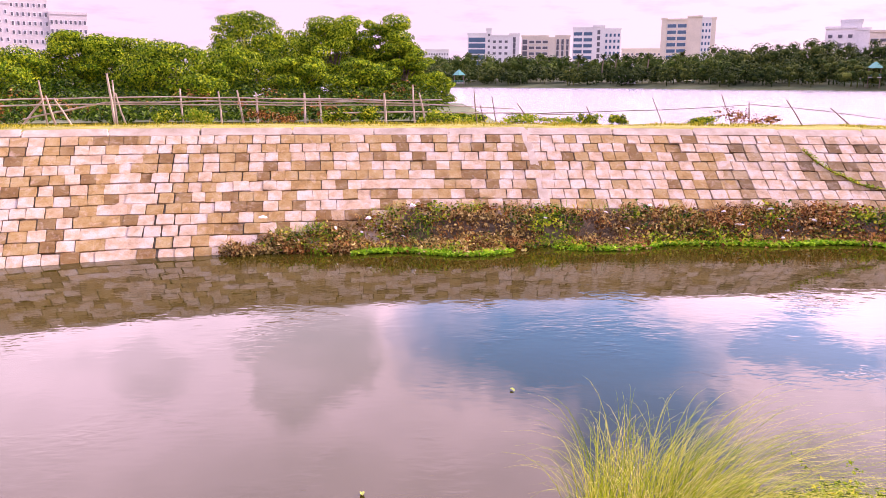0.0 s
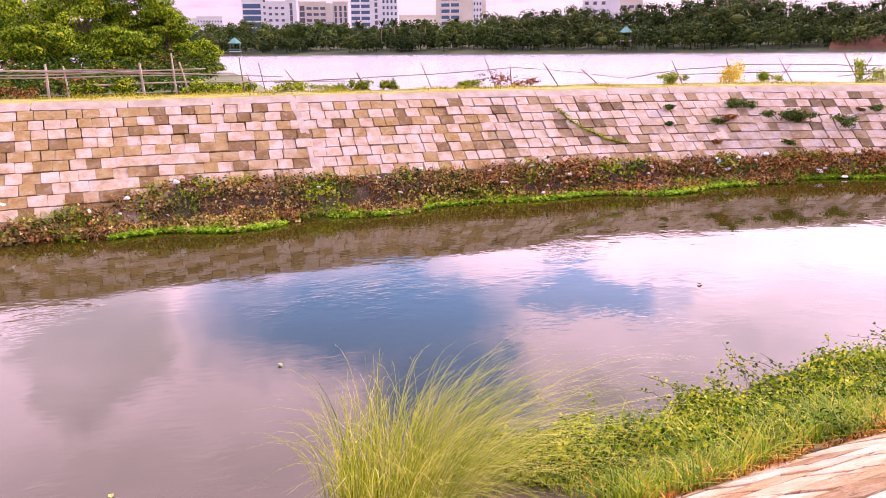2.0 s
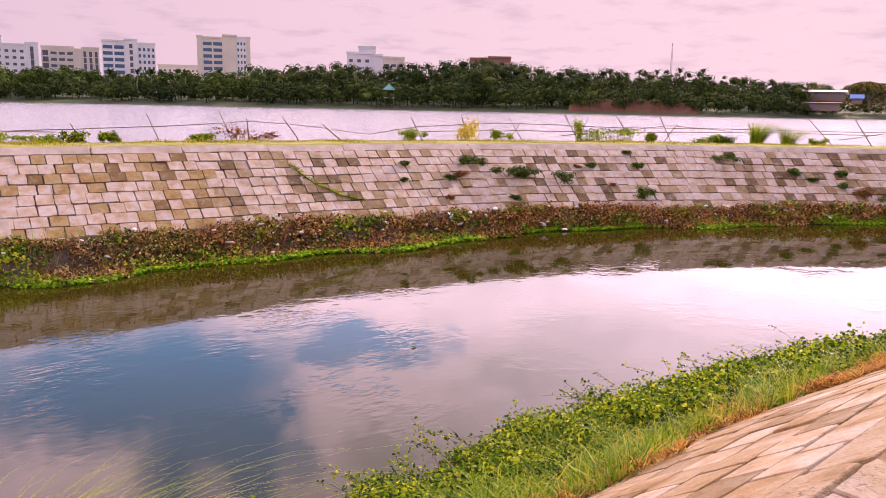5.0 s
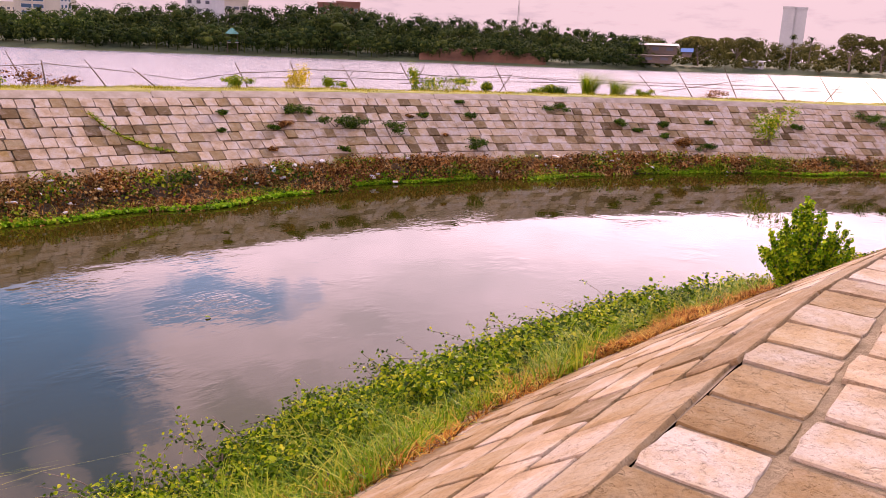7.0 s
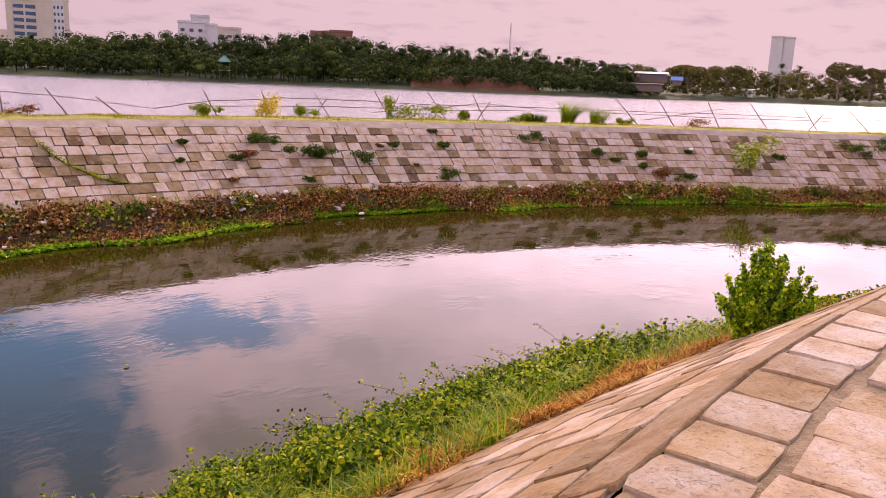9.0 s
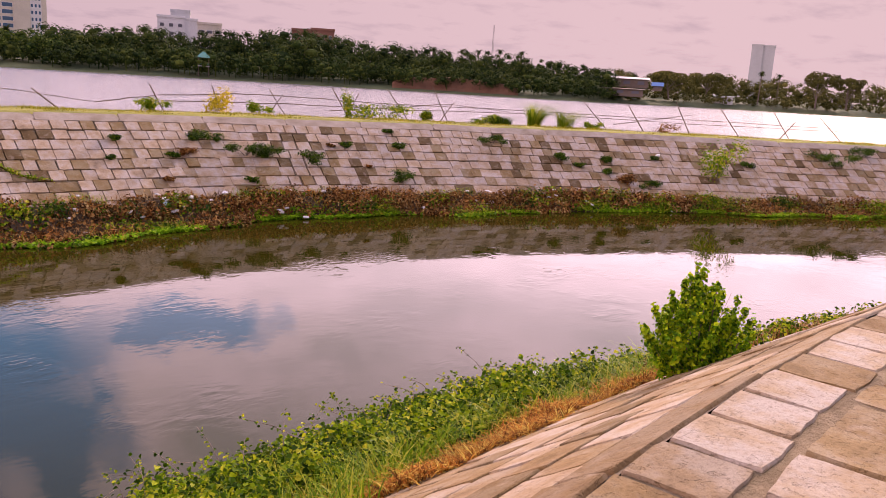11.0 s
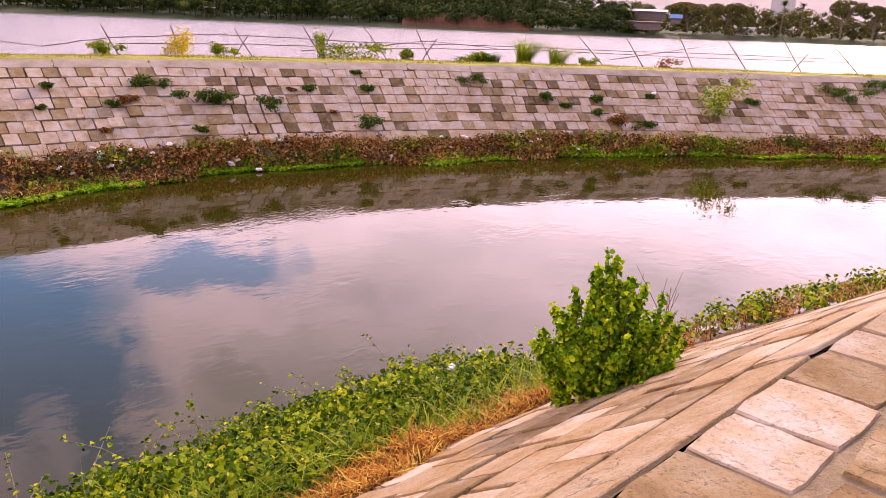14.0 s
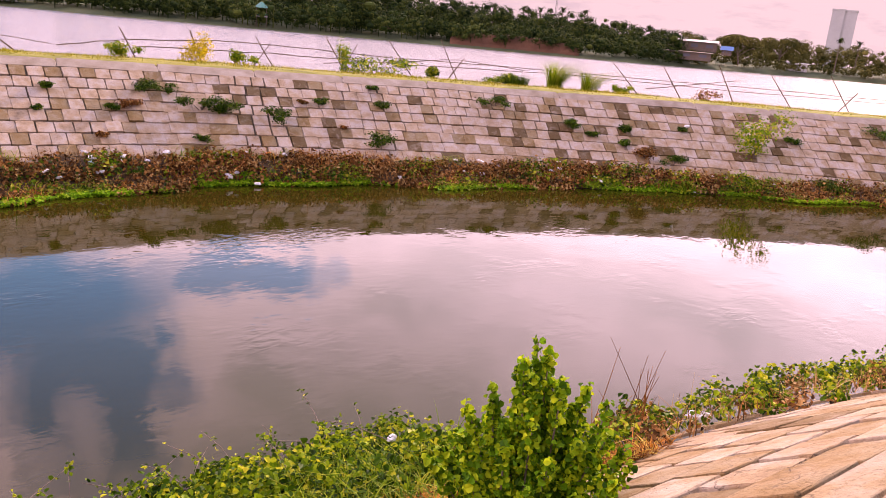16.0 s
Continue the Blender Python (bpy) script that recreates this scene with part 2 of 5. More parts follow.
M_SLOPE = mat_block("slope_stones", (0.22, 0.155, 0.08), (0.31, 0.225, 0.125), (0.40, 0.32, 0.235), 0.10, 0.58, True)
M_NEARCOPE = mat_block("near_coping", (0.25, 0.18, 0.105), (0.31, 0.235, 0.145), (0.37, 0.295, 0.205), 0.12, 0.5, True)
M_PALE_MORTAR = mat_plain("pale_mortar", (0.17, 0.115, 0.052), (0.34, 0.25, 0.14), 7.0, 0.97, 34, 1.0, 0.03)
M_COPING = mat_plain("coping", (0.28, 0.215, 0.14), (0.46, 0.38, 0.30), 2.4, 0.92, 26, 0.8)
M_EARTH = mat_plain("earth", (0.045, 0.030, 0.015), (0.12, 0.080, 0.040), 1.6, 0.95, 18, 0.8, 0.05)
M_RED_EARTH = mat_plain("red_earth", (0.13, 0.058, 0.030), (0.20, 0.095, 0.050), 0.25, 0.95, 2.0, 0.6, 0.3)
M_SWARD = mat_plain("sward", (0.16, 0.17, 0.012), (0.36, 0.32, 0.035), 0.9, 0.95, 22, 0.9, 0.06)
M_FARGRASS = mat_plain("far_bank_grass", (0.045, 0.07, 0.02), (0.10, 0.12, 0.04), 0.12, 0.95, 1.2, 0.4, 0.2)
M_CANAL = mat_water("canal_water", (0.023, 0.020, 0.002), 0.085, 0.035, 1.33, 0.006)
# pale grey base stands in for part of the lake's sky reflection
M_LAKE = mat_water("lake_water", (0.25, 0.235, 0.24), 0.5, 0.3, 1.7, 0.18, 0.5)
M_LEAF = mat_leaf("leaf_green", ((0.0, (0.010, 0.034, 0.002)), (0.4, (0.065, 0.15, 0.004)), (0.75, (0.26, 0.38, 0.009)), (1.0, (0.58, 0.56, 0.035))), 0.34, 0.45, 2.2, 0.6)
M_LEAF_TREE = mat_leaf("leaf_tree", ((0.0, (0.008, 0.030, 0.002)), (0.45, (0.095, 0.22, 0.006)), (1.0, (0.50, 0.61, 0.018))), 0.22, 0.5, 0.7, 0.85)
M_LEAF_FAR = mat_leaf("leaf_far", ((0.0, (0.010, 0.026, 0.007)), (0.5, (0.027, 0.055, 0.012)), (1.0, (0.092, 0.125, 0.025))), 0.06, 0.8, 0.05, 0.9)
# brighter copy of the far leaf, with sunlight put into its colour
M_LEAF_FAR_LIT = mat_leaf("leaf_far_lit", ((0.0, (0.014, 0.036, 0.007)), (0.5, (0.042, 0.085, 0.014)), (1.0, (0.13, 0.18, 0.03))), 0.08, 0.8, 0.06, 0.9)
# leaf colour lightened to olive to stand in for haze
M_LEAF_HAZED = mat_leaf("leaf_hazed", ((0.0, (0.048, 0.055, 0.015)), (0.5, (0.10, 0.105, 0.028)), (1.0, (0.19, 0.178, 0.052))), 0.12, 0.8, 0.05, 0.7)
M_LEAF_DARK = mat_leaf("leaf_dark", ((0.0, (0.008, 0.028, 0.003)), (0.5, (0.03, 0.085, 0.004)), (1.0, (0.13, 0.21, 0.012))), 0.12)
M_LEAF_SHRUB = mat_leaf("leaf_shrub", ((0.0, (0.018, 0.065, 0.002)), (0.45, (0.13, 0.31, 0.006)), (1.0, (0.50, 0.62, 0.02))), 0.36, 0.45, 6.0, 0.6)
M_DIKEGRASS = mat_leaf("dike_grass", ((0.0, (0.12, 0.145, 0.008)), (0.5, (0.29, 0.285, 0.015)), (1.0, (0.47, 0.40, 0.05))), 0.3, 0.8, 1.2, 0.6)
M_LEAF_YELLOW = mat_leaf("leaf_yellow", ((0.0, (0.40, 0.34, 0.01)), (0.6, (0.75, 0.56, 0.015)), (1.0, (0.8, 0.62, 0.05))))
M_GRASS = mat_leaf("grass_blade", ((0.0, (0.05, 0.13, 0.004)), (0.5, (0.17, 0.31, 0.008)), (1.0, (0.48, 0.46, 0.045))), 0.35, 0.5, 1.6, 0.6)
M_REED = mat_leaf("reed_blade", ((0.0, (0.12, 0.20, 0.006)), (0.5, (0.31, 0.38, 0.012)), (1.0, (0.60, 0.54, 0.16))))
M_DRY = mat_leaf("dry_vine", ((0.0, (0.04, 0.018, 0.006)), (0.4, (0.16, 0.066, 0.018)), (0.8, (0.36, 0.155, 0.04)), (1.0, (0.48, 0.32, 0.11))), 0.1, 0.9, 1.4)
M_GOLD = mat_leaf("golden_dry_leaf", ((0.0, (0.06, 0.038, 0.012)), (0.4, (0.25, 0.165, 0.05)), (0.8, (0.46, 0.34, 0.11)), (1.0, (0.60, 0.50, 0.22))), 0.15, 0.9, 1.4)
M_VINE = mat_leaf("dead_vine", ((0.0, (0.022, 0.013, 0.006)), (0.35, (0.17, 0.078, 0.024)), (0.75, (0.42, 0.20, 0.058)), (1.0, (0.58, 0.43, 0.19))), 0.08, 0.9)
M_STRAW = mat_leaf("straw", ((0.0, (0.045, 0.018, 0.006)), (0.35, (0.24, 0.085, 0.014)), (0.7, (0.55, 0.22, 0.03)), (1.0, (0.62, 0.50, 0.10))), 0.15, 0.9)
M_MAT = mat_leaf("water_weed", ((0.0, (0.06, 0.22, 0.004)), (0.5, (0.20, 0.45, 0.010)), (1.0, (0.44, 0.62, 0.04))))
M_BARK = mat_plain("bark", (0.10, 0.07, 0.05), (0.22, 0.17, 0.13), 6.0, 0.95, 40)
M_BAMBOO = mat_plain("bamboo", (0.30, 0.22, 0.17), (0.52, 0.42, 0.34), 2.0, 0.75, 25, 0.3)
# bamboo colour darkened so the broken fence reads as backlit
M_BACKLIT_BAMBOO = mat_plain("backlit_bamboo", (0.10, 0.07, 0.05), (0.22, 0.16, 0.11), 2.0, 0.85, 25, 0.3)


# ---- mesh helpers ----
def link_mesh(name, verts, faces, mat, parent=None, label="", smooth=False):
    me = bpy.data.meshes.new(name)
    me.from_pydata([tuple(v) for v in verts], [], [tuple(f) for f in faces])
    me.materials.append(mat)
    if not smooth:
        me.shade_flat()
    ob = new(name, me)
    if parent:
        ob.parent = parent
    if label:
        ob["label"] = label
    return ob


def quick_mesh(name, verts, quads, mat, parent=None, label=""):
    """Many quads at once from number arrays."""
    me = bpy.data.meshes.new(name)
    verts, quads = np.asarray(verts, dtype=np.float32), np.asarray(quads, dtype=np.int32)
    me.vertices.add(len(verts))
    me.vertices.foreach_set("co", verts.ravel())
    me.loops.add(quads.size)
    me.loops.foreach_set("vertex_index", quads.ravel())
    me.polygons.add(len(quads))
    me.polygons.foreach_set("loop_start", np.arange(0, quads.size, 4, dtype=np.int32))
    me.update(calc_edges=True)
    me.shade_flat()
    me.materials.append(mat)
    ob = new(name, me)
    if parent:
        ob.parent = parent
    if label:
        ob["label"] = label
    return ob


def part(name, bm, material, parent, label=""):
    me = bpy.data.meshes.new(name)
    bm.to_mesh(me)
    bm.free()
    me.materials.append(material)
    ob = new(name, me)
    ob.parent = parent
    if label:
        ob["label"] = label
    return ob


def empty(name, m, label, category, group="", kind=""):
    ob = new(name)
    ob.empty_display_size = 0.2
    ob.matrix_world = m
    return tagged(ob, label, category, group, kind)


def bm_box(bm, x0, x1, y0, y1, z0, z1, bevel=0.0):
    r = bmesh.ops.create_cube(bm, size=1.0, matrix=Matrix.Translation(((x0 + x1) / 2, (y0 + y1) / 2, (z0 + z1) / 2)) @ Matrix.Diagonal((x1 - x0, y1 - y0, z1 - z0, 1)))
    if bevel:
        edges = list({e for v in r["verts"] for e in v.link_edges})
        bmesh.ops.bevel(bm, geom=edges, offset=bevel, segments=1, affect="EDGES", profile=0.5)
    return r["verts"]


def box_part(name, x0, x1, y0, y1, z0, z1, mat, parent, bevel=0.0, label=""):
    bm = bmesh.new()
    bm_box(bm, x0, x1, y0, y1, z0, z1, bevel)
    return part(name, bm, mat, parent, label)


def tube(bm, pts, radii, sides=6, cap=True):
    """A tapered round bar along points."""
    rings = []
    pts = [Vector(p) for p in pts]
    for i, p in enumerate(pts):
        d = (pts[min(i + 1, len(pts) - 1)] - pts[max(i - 1, 0)]).normalized()
        a = d.orthogonal().normalized()
        b = d.cross(a)
        rings.append([bm.verts.new(p + (a * math.cos(k * math.tau / sides) + b * math.sin(k * math.tau / sides)) * radii[i]) for k in range(sides)])
    for r0, r1 in zip(rings, rings[1:]):
        for k in range(sides):
            bm.faces.new((r0[k], r0[(k + 1) % sides], r1[(k + 1) % sides], r1[k]))
    if cap:
        bm.faces.new(rings[0][::-1]), bm.faces.new(rings[-1])


def unit(a):
    return a / np.maximum(np.linalg.norm(a, axis=-1, keepdims=True), 1e-9)


def leaf_cards(centres, normals, length, width, rng, fold=0.25):
    """Leaves as two folded halves each: a rounded oval with a mid rib. length, width: arrays or numbers."""
    c = np.asarray(centres, float)
    k = len(c)
    n = unit(np.asarray(normals, float))
    a = unit(np.cross(n, unit(rng.normal(size=(k, 3)))))
    b = np.cross(n, a)
    L = (np.ones(k) * length)[:, None]
    W = (np.ones(k) * width)[:, None]
    base, tip = c - a * L * 0.5, c + a * L * 0.5 - n * L * 0.12
    l1, l2 = c - a * L * 0.22 + b * W * 0.46 + n * W * fold, c + a * L * 0.20 + b * W * 0.42 + n * W * fold * 0.7
    r1, r2 = c - a * L * 0.22 - b * W * 0.46 + n * W * fold, c + a * L * 0.20 - b * W * 0.42 + n * W * fold * 0.7
    v = np.stack([base, l1, l2, tip, r2, r1], 1).reshape(-1, 3)
    i = np.arange(k)[:, None] * 6
    q = np.concatenate([i + np.array([[0, 3, 2, 1]]), i + np.array([[0, 5, 4, 3]])], 1).reshape(-1, 4)
    return v, q


def flat_leaves(centres, normals, length, width, rng):
    """Far leaves as single kites."""
    c = np.asarray(centres, float)
    n = unit(np.asarray(normals, float))
    a = unit(np.cross(n, unit(rng.normal(size=c.shape))))
    b = np.cross(n, a)
    L, W = (np.ones(len(c)) * length)[:, None], (np.ones(len(c)) * width)[:, None]
    v = np.stack([c - a * L * 0.5, c + b * W * 0.5, c + a * L * 0.5, c - b * W * 0.5], 1).reshape(-1, 3)
    return v, np.arange(len(v)).reshape(-1, 4)


def blades(roots, heights, lean, width, rng, segs=4, droop=0.6, up=(0, 0, 1)):
    """Grass blades: tapered strips that bend over. lean: (k, 3) sideways reach at the tip, as a share of height."""
    roots = np.asarray(roots, float)
    k = len(roots)
    h = (np.ones(k) * heights)[:, None]
    side = unit(np.cross(lean + rng.normal(size=(k, 3)) * 0.15, np.array([0, 0, 1.0])))
    w = (np.ones(k) * width)[:, None]
    rows = []
    for s in range(segs + 1):
        u = s / segs
        p = roots + np.array(up) * h * (u - droop * 0.5 * u ** 2.5) + lean * h * u ** 1.8
        ww = w * (1 - u ** 1.5) + 0.0006
        rows += [p - side * ww * 0.5, p + side * ww * 0.5]
    v = np.stack(rows, 1).reshape(-1, 3)
    m = 2 * (segs + 1)
    i = np.arange(k)[:, None] * m
    q = np.concatenate([i + np.array([[2 * s, 2 * s + 1, 2 * s + 3, 2 * s + 2]]) for s in range(segs)], 1).reshape(-1, 4)
    return v, q


def merge(*pairs):
    vs, qs, o = [], [], 0
    for v, q in pairs:
        vs.append(v), qs.append(q + o)
        o += len(v)
    return np.concatenate(vs), np.concatenate(qs)


# ---- the two banks: curves of their crests ----
def smooth_curve(points, step=0.25):
    """A dense polyline through points (a Catmull-Rom spline), evenly stepped."""
    p = [Vector(q) for q in points]
    p = [2 * p[0] - p[1]] + p + [2 * p[-1] - p[-2]]
    out = []
    for i in range(1, len(p) - 2):
        for k in range(40):
            u = k / 40
            a, b, c, d = p[i - 1:i + 3]
            out.append(0.5 * ((2 * b) + (c - a) * u + (2 * a - 5 * b + 4 * c - d) * u * u + (3 * b - a - 3 * c + d) * u ** 3))
    out = np.array([tuple(v) for v in out])
    s = np.concatenate([[0], np.cumsum(np.linalg.norm(np.diff(out, axis=0), axis=1))])
    t = np.arange(0, s[-1], step)
    return np.stack([np.interp(t, s, out[:, 0]), np.interp(t, s, out[:, 1])], 1), step


class Bank:
    """A bank along a crest curve; d is the way out from the crest towards the canal."""

    def __init__(self, points, side):
        self.p, self.step = smooth_curve(points)
        t = np.gradient(self.p, axis=0)
        t /= np.linalg.norm(t, axis=1, keepdims=True)
        self.t = t
        self.n = np.stack([t[:, 1], -t[:, 0]], 1) * side
        self.length = (len(self.p) - 1) * self.step

    def at(self, s, d):
        s = np.clip(np.asarray(s, float) / self.step, 0, len(self.p) - 1)
        k = np.arange(len(self.p))
        c = np.stack([np.interp(s, k, self.p[:, j]) for j in (0, 1)], -1)
        n = np.stack([np.interp(s, k, self.n[:, j]) for j in (0, 1)], -1)
        return c + n * np.asarray(d)[..., None]

    def s_near(self, x):
        return float(np.argmin(np.abs(self.p[:, 0] - x))) * self.step

    def sheet(self, profile, s0=0.0, s1=None, step=0.5, rough=0.0, seed=1):
        """A sheet swept along the bank with the profile (d, z)."""
        ss = np.arange(s0, (s1 or self.length) + 1e-6, step)
        rng = np.random.default_rng(seed)
        rows = []
        for d, z in profile:
            xy = self.at(ss, np.full(len(ss), d))
            rows.append(np.column_stack([xy, np.full(len(ss), z) + rng.normal(size=len(ss)) * rough]))
        v = np.stack(rows, 1).reshape(-1, 3)
        m, k = len(profile), len(ss)
        i = (np.arange(k - 1)[:, None] * m + np.arange(m - 1)[None]).reshape(-1, 1)
        return v, np.concatenate([i, i + 1, i + 1 + m, i + m], 1)


WATER, LAKE, CREST = -2.2, -1.0, 0.25
FAR_RATIO, NEAR_RATIO = 1.55, 1.5


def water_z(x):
    """The canal's surface, tilted along x so its edges fit the camera's view."""
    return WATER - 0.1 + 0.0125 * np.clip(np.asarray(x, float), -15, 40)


far_bank = Bank([(-44, 4), (-30, 12.2), (-20, 16.6), (-9.9, 20.2), (-6.9, 21.0), (-1.4, 21.9), (4, 22.1), (10, 22.1), (15.6, 21.7), (18.6, 21.0), (21.2, 20.2), (25, 18.6), (30.2, 15.6), (36.5, 11), (46, 3), (58, -8), (66, -18)], 1)
near_bank = Bank([(-40, -13), (-24, -6), (-12, -2.2), (-4, 0.1), (0, 1.05), (3, 1.62), (5.3, 1.98), (6.4, 2.17), (7.6, 2.33), (9.2, 2.43), (11.4, 2.44), (13.6, 2.22), (16, 1.65), (20, 0.1), (26, -3.5), (34, -10), (44, -20)], -1)


def on_far(d):
    return CREST - d / FAR_RATIO


def on_near(d):
    return np.where(np.asarray(d) < 2.15, CREST - np.asarray(d) / NEAR_RATIO, CREST - 2.15 / NEAR_RATIO - (np.asarray(d) - 2.15) * 0.42)


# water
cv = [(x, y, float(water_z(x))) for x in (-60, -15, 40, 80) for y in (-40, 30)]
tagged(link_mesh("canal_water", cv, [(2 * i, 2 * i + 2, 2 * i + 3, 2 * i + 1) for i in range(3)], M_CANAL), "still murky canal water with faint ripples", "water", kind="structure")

# far dike: slope under the blocks, flat grassy top, back slope down to the lake
v, q = far_bank.sheet([(5.2, on_far(5.2) - 0.03), (0.02, on_far(0.02) - 0.045), (-0.03, CREST - 0.05)], rough=0.0)
dike_slope = tagged(quick_mesh("wall_far_bank", v, q, M_MORTAR), "sloping far embankment faced with rough cast stone blocks", "embankment", kind="structure")
v, q = far_bank.sheet([(-0.03, CREST - 0.05), (-0.45, CREST), (-2.2, CREST - 0.02), (-5.6, CREST - 0.22), (-7.2, LAKE + 0.3), (-9.5, LAKE - 0.6)], rough=0.015, step=0.4)
tagged(quick_mesh("ground_dike_top", v, q, M_SWARD), "flat dike top under short yellow-green grass", "ground", kind="structure")

# near bank: walking ground, slope, earthen toe
v, q = near_bank.sheet([(-9, CREST - 0.012), (-0.034, CREST - 0.012), (-0.024, CREST - 0.07), (-0.002, CREST - 0.075)])
near_slope = tagged(quick_mesh("ground_near_bank", v, q, M_PALE_MORTAR), "flat top of the near bank paved with worn stone slabs", "pavement", kind="structure")
v, q = near_bank.sheet([(-0.005, CREST - 0.03), (2.2, float(on_near(2.2)) - 0.026)])
near_face = tagged(quick_mesh("wall_near_bank", v, q, M_MORTAR), "sloping face of the near bank laid with flat stones", "embankment", kind="structure")
v, q = near_bank.sheet([(1.6, float(on_near(1.6)) - 0.1), (2.15, float(on_near(2.15)) - 0.02), (3.2, float(on_near(3.2))), (4.3, float(on_near(4.3))), (6.5, -3.0)], rough=0.03, step=0.3, seed=4)
v = np.array(v, float)
v[:, 2] -= 0.55 * np.clip((v[:, 0] - 12.2) / 1.2, 0, 1) * np.tile(np.array([0, 0, 0.9, 1, 1]), len(v) // 5)
tagged(quick_mesh("ground_near_toe", v, q, M_EARTH), "earthen foot of the near bank at the waterline", "ground", kind="structure")

# lake, far shore and the ground out to the horizon
def polar(az, r, z):
    return (r * math.sin(radians(az)), r * math.cos(radians(az)), z)


ss = np.linspace(0, far_bank.length, 80)
inner = far_bank.at(ss, np.full(80, -7.4))
outer = [polar(a, 900, LAKE) for a in np.linspace(-80, 115, 80)]
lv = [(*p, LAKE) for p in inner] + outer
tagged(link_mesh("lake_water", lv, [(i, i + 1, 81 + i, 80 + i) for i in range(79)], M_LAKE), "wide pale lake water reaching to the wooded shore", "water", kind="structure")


def shore(az):
    return float(np.interp(az, [-90, -10, 15, 18, 30, 50, 56, 66, 80, 120], [300, 300, 300, 280, 285, 290, 310, 400, 460, 460]))


azs = np.linspace(-85, 118, 140)
rings = [(0, LAKE - 0.5), (2, LAKE + 0.3), (7, 0.1), (16, 1.2), (50, 3.0), (160, 6.0), (900, 10.0), (3500, 14.0)]
gv = [polar(a, shore(a) + r, z) for a in azs for r, z in rings]
m = len(rings)
gq = [(i * m + j, i * m + j + 1, (i + 1) * m + j + 1, (i + 1) * m + j) for i in range(len(azs) - 1) for j in range(m - 1)]
tagged(link_mesh("ground_far_shore", gv, gq, M_FARGRASS), "low grassy far shore below dark woods", "ground", kind="structure")
tagged(link_mesh("ground_behind", [(-3000, -3000, -0.3), (3000, -3000, -0.3), (3000, -17, -0.3), (-3000, -17, -0.3)], [(0, 1, 2, 3)], M_SWARD), "plain land behind the near bank", "ground", kind="structure")
# spit of land behind the dike, under the trees
spit = [(-60, 10), (-40, 17), (-22, 22), (-10, 26.5), (-4, 27.5), (0.2, 28.5), (0.8, 33), (1.6, 42), (1.2, 50), (-6, 60), (-30, 70), (-90, 70), (-90, 30)]
sv = [(x, y, 0.12) for x, y in spit] + [(x * 1.06 + (2.6 if x > -5 else 0), y + 1.2, LAKE - 0.4) for x, y in spit]
k = len(spit)
tagged(link_mesh("ground_spit", sv, [tuple(range(k))] + [(i, k + i, k + (i + 1) % k, (i + 1) % k) for i in range(k)], M_FARGRASS), "low spit of land under the trees", "ground", kind="structure")


# ---- blocks of the two banks ----
def block_template(rng, side=4, wear=0.030):
    """A worn block about 1 x 1 x 1 with chipped, uneven edges; the bottom is left open in the mortar."""
    ring = []
    corners = [(-0.5, -0.5), (0.5, -0.5), (0.5, 0.5), (-0.5, 0.5)]
    for k in range(4):
        (xa, ya), (xb, yb) = corners[k], corners[(k + 1) % 4]
        for i in range(side):
            u = i / side
            c = 0.975 if i == 0 else 1.0
            ring.append(((xa + (xb - xa) * u) * c * (1 + rng.normal() * wear * 0.5), (ya + (yb - ya) * u) * c * (1 + rng.normal() * wear * 0.6)))
    m = len(ring)
    low = [(x * 1.005, y * 1.005, -1.0) for x, y in ring]
    mid = [(x, y, 0.55 + rng.uniform(-0.25, 0.15)) for x, y in ring]
    top = [(x * (0.982 + rng.normal() * 0.008), y * (0.976 + rng.normal() * 0.010), 1.0 + rng.uniform(-0.1, 0.1)) for x, y in ring]
    f = [(k, (k + 1) % m, m + (k + 1) % m, m + k) for k in range(m)] + [(m + k, m + (k + 1) % m, 2 * m + (k + 1) % m, 2 * m + k) for k in range(m)]
    # the top as a fan of quads round its middle
    v = low + mid + top + [(rng.normal() * 0.05, rng.normal() * 0.05, 1.0 + rng.uniform(-0.05, 0.08))]
    f += [(2 * m + k, 2 * m + k + 1, 2 * m + (k + 2) % m, 3 * m) for k in range(0, m, 2)]
    return np.array(v), np.array(f)


rng_b = np.random.default_rng(11)
TEMPLATES = [block_template(rng_b) for _ in range(14)]


def block_meshes(mat):
    out = []
    for v, f in TEMPLATES:
        me = bpy.data.meshes.new("block")
        me.from_pydata([tuple(p) for p in v], [], [tuple(int(i) for i in q) for q in f])
        me.shade_flat()
        me.materials.append(mat)
        out.append(me)
    return out


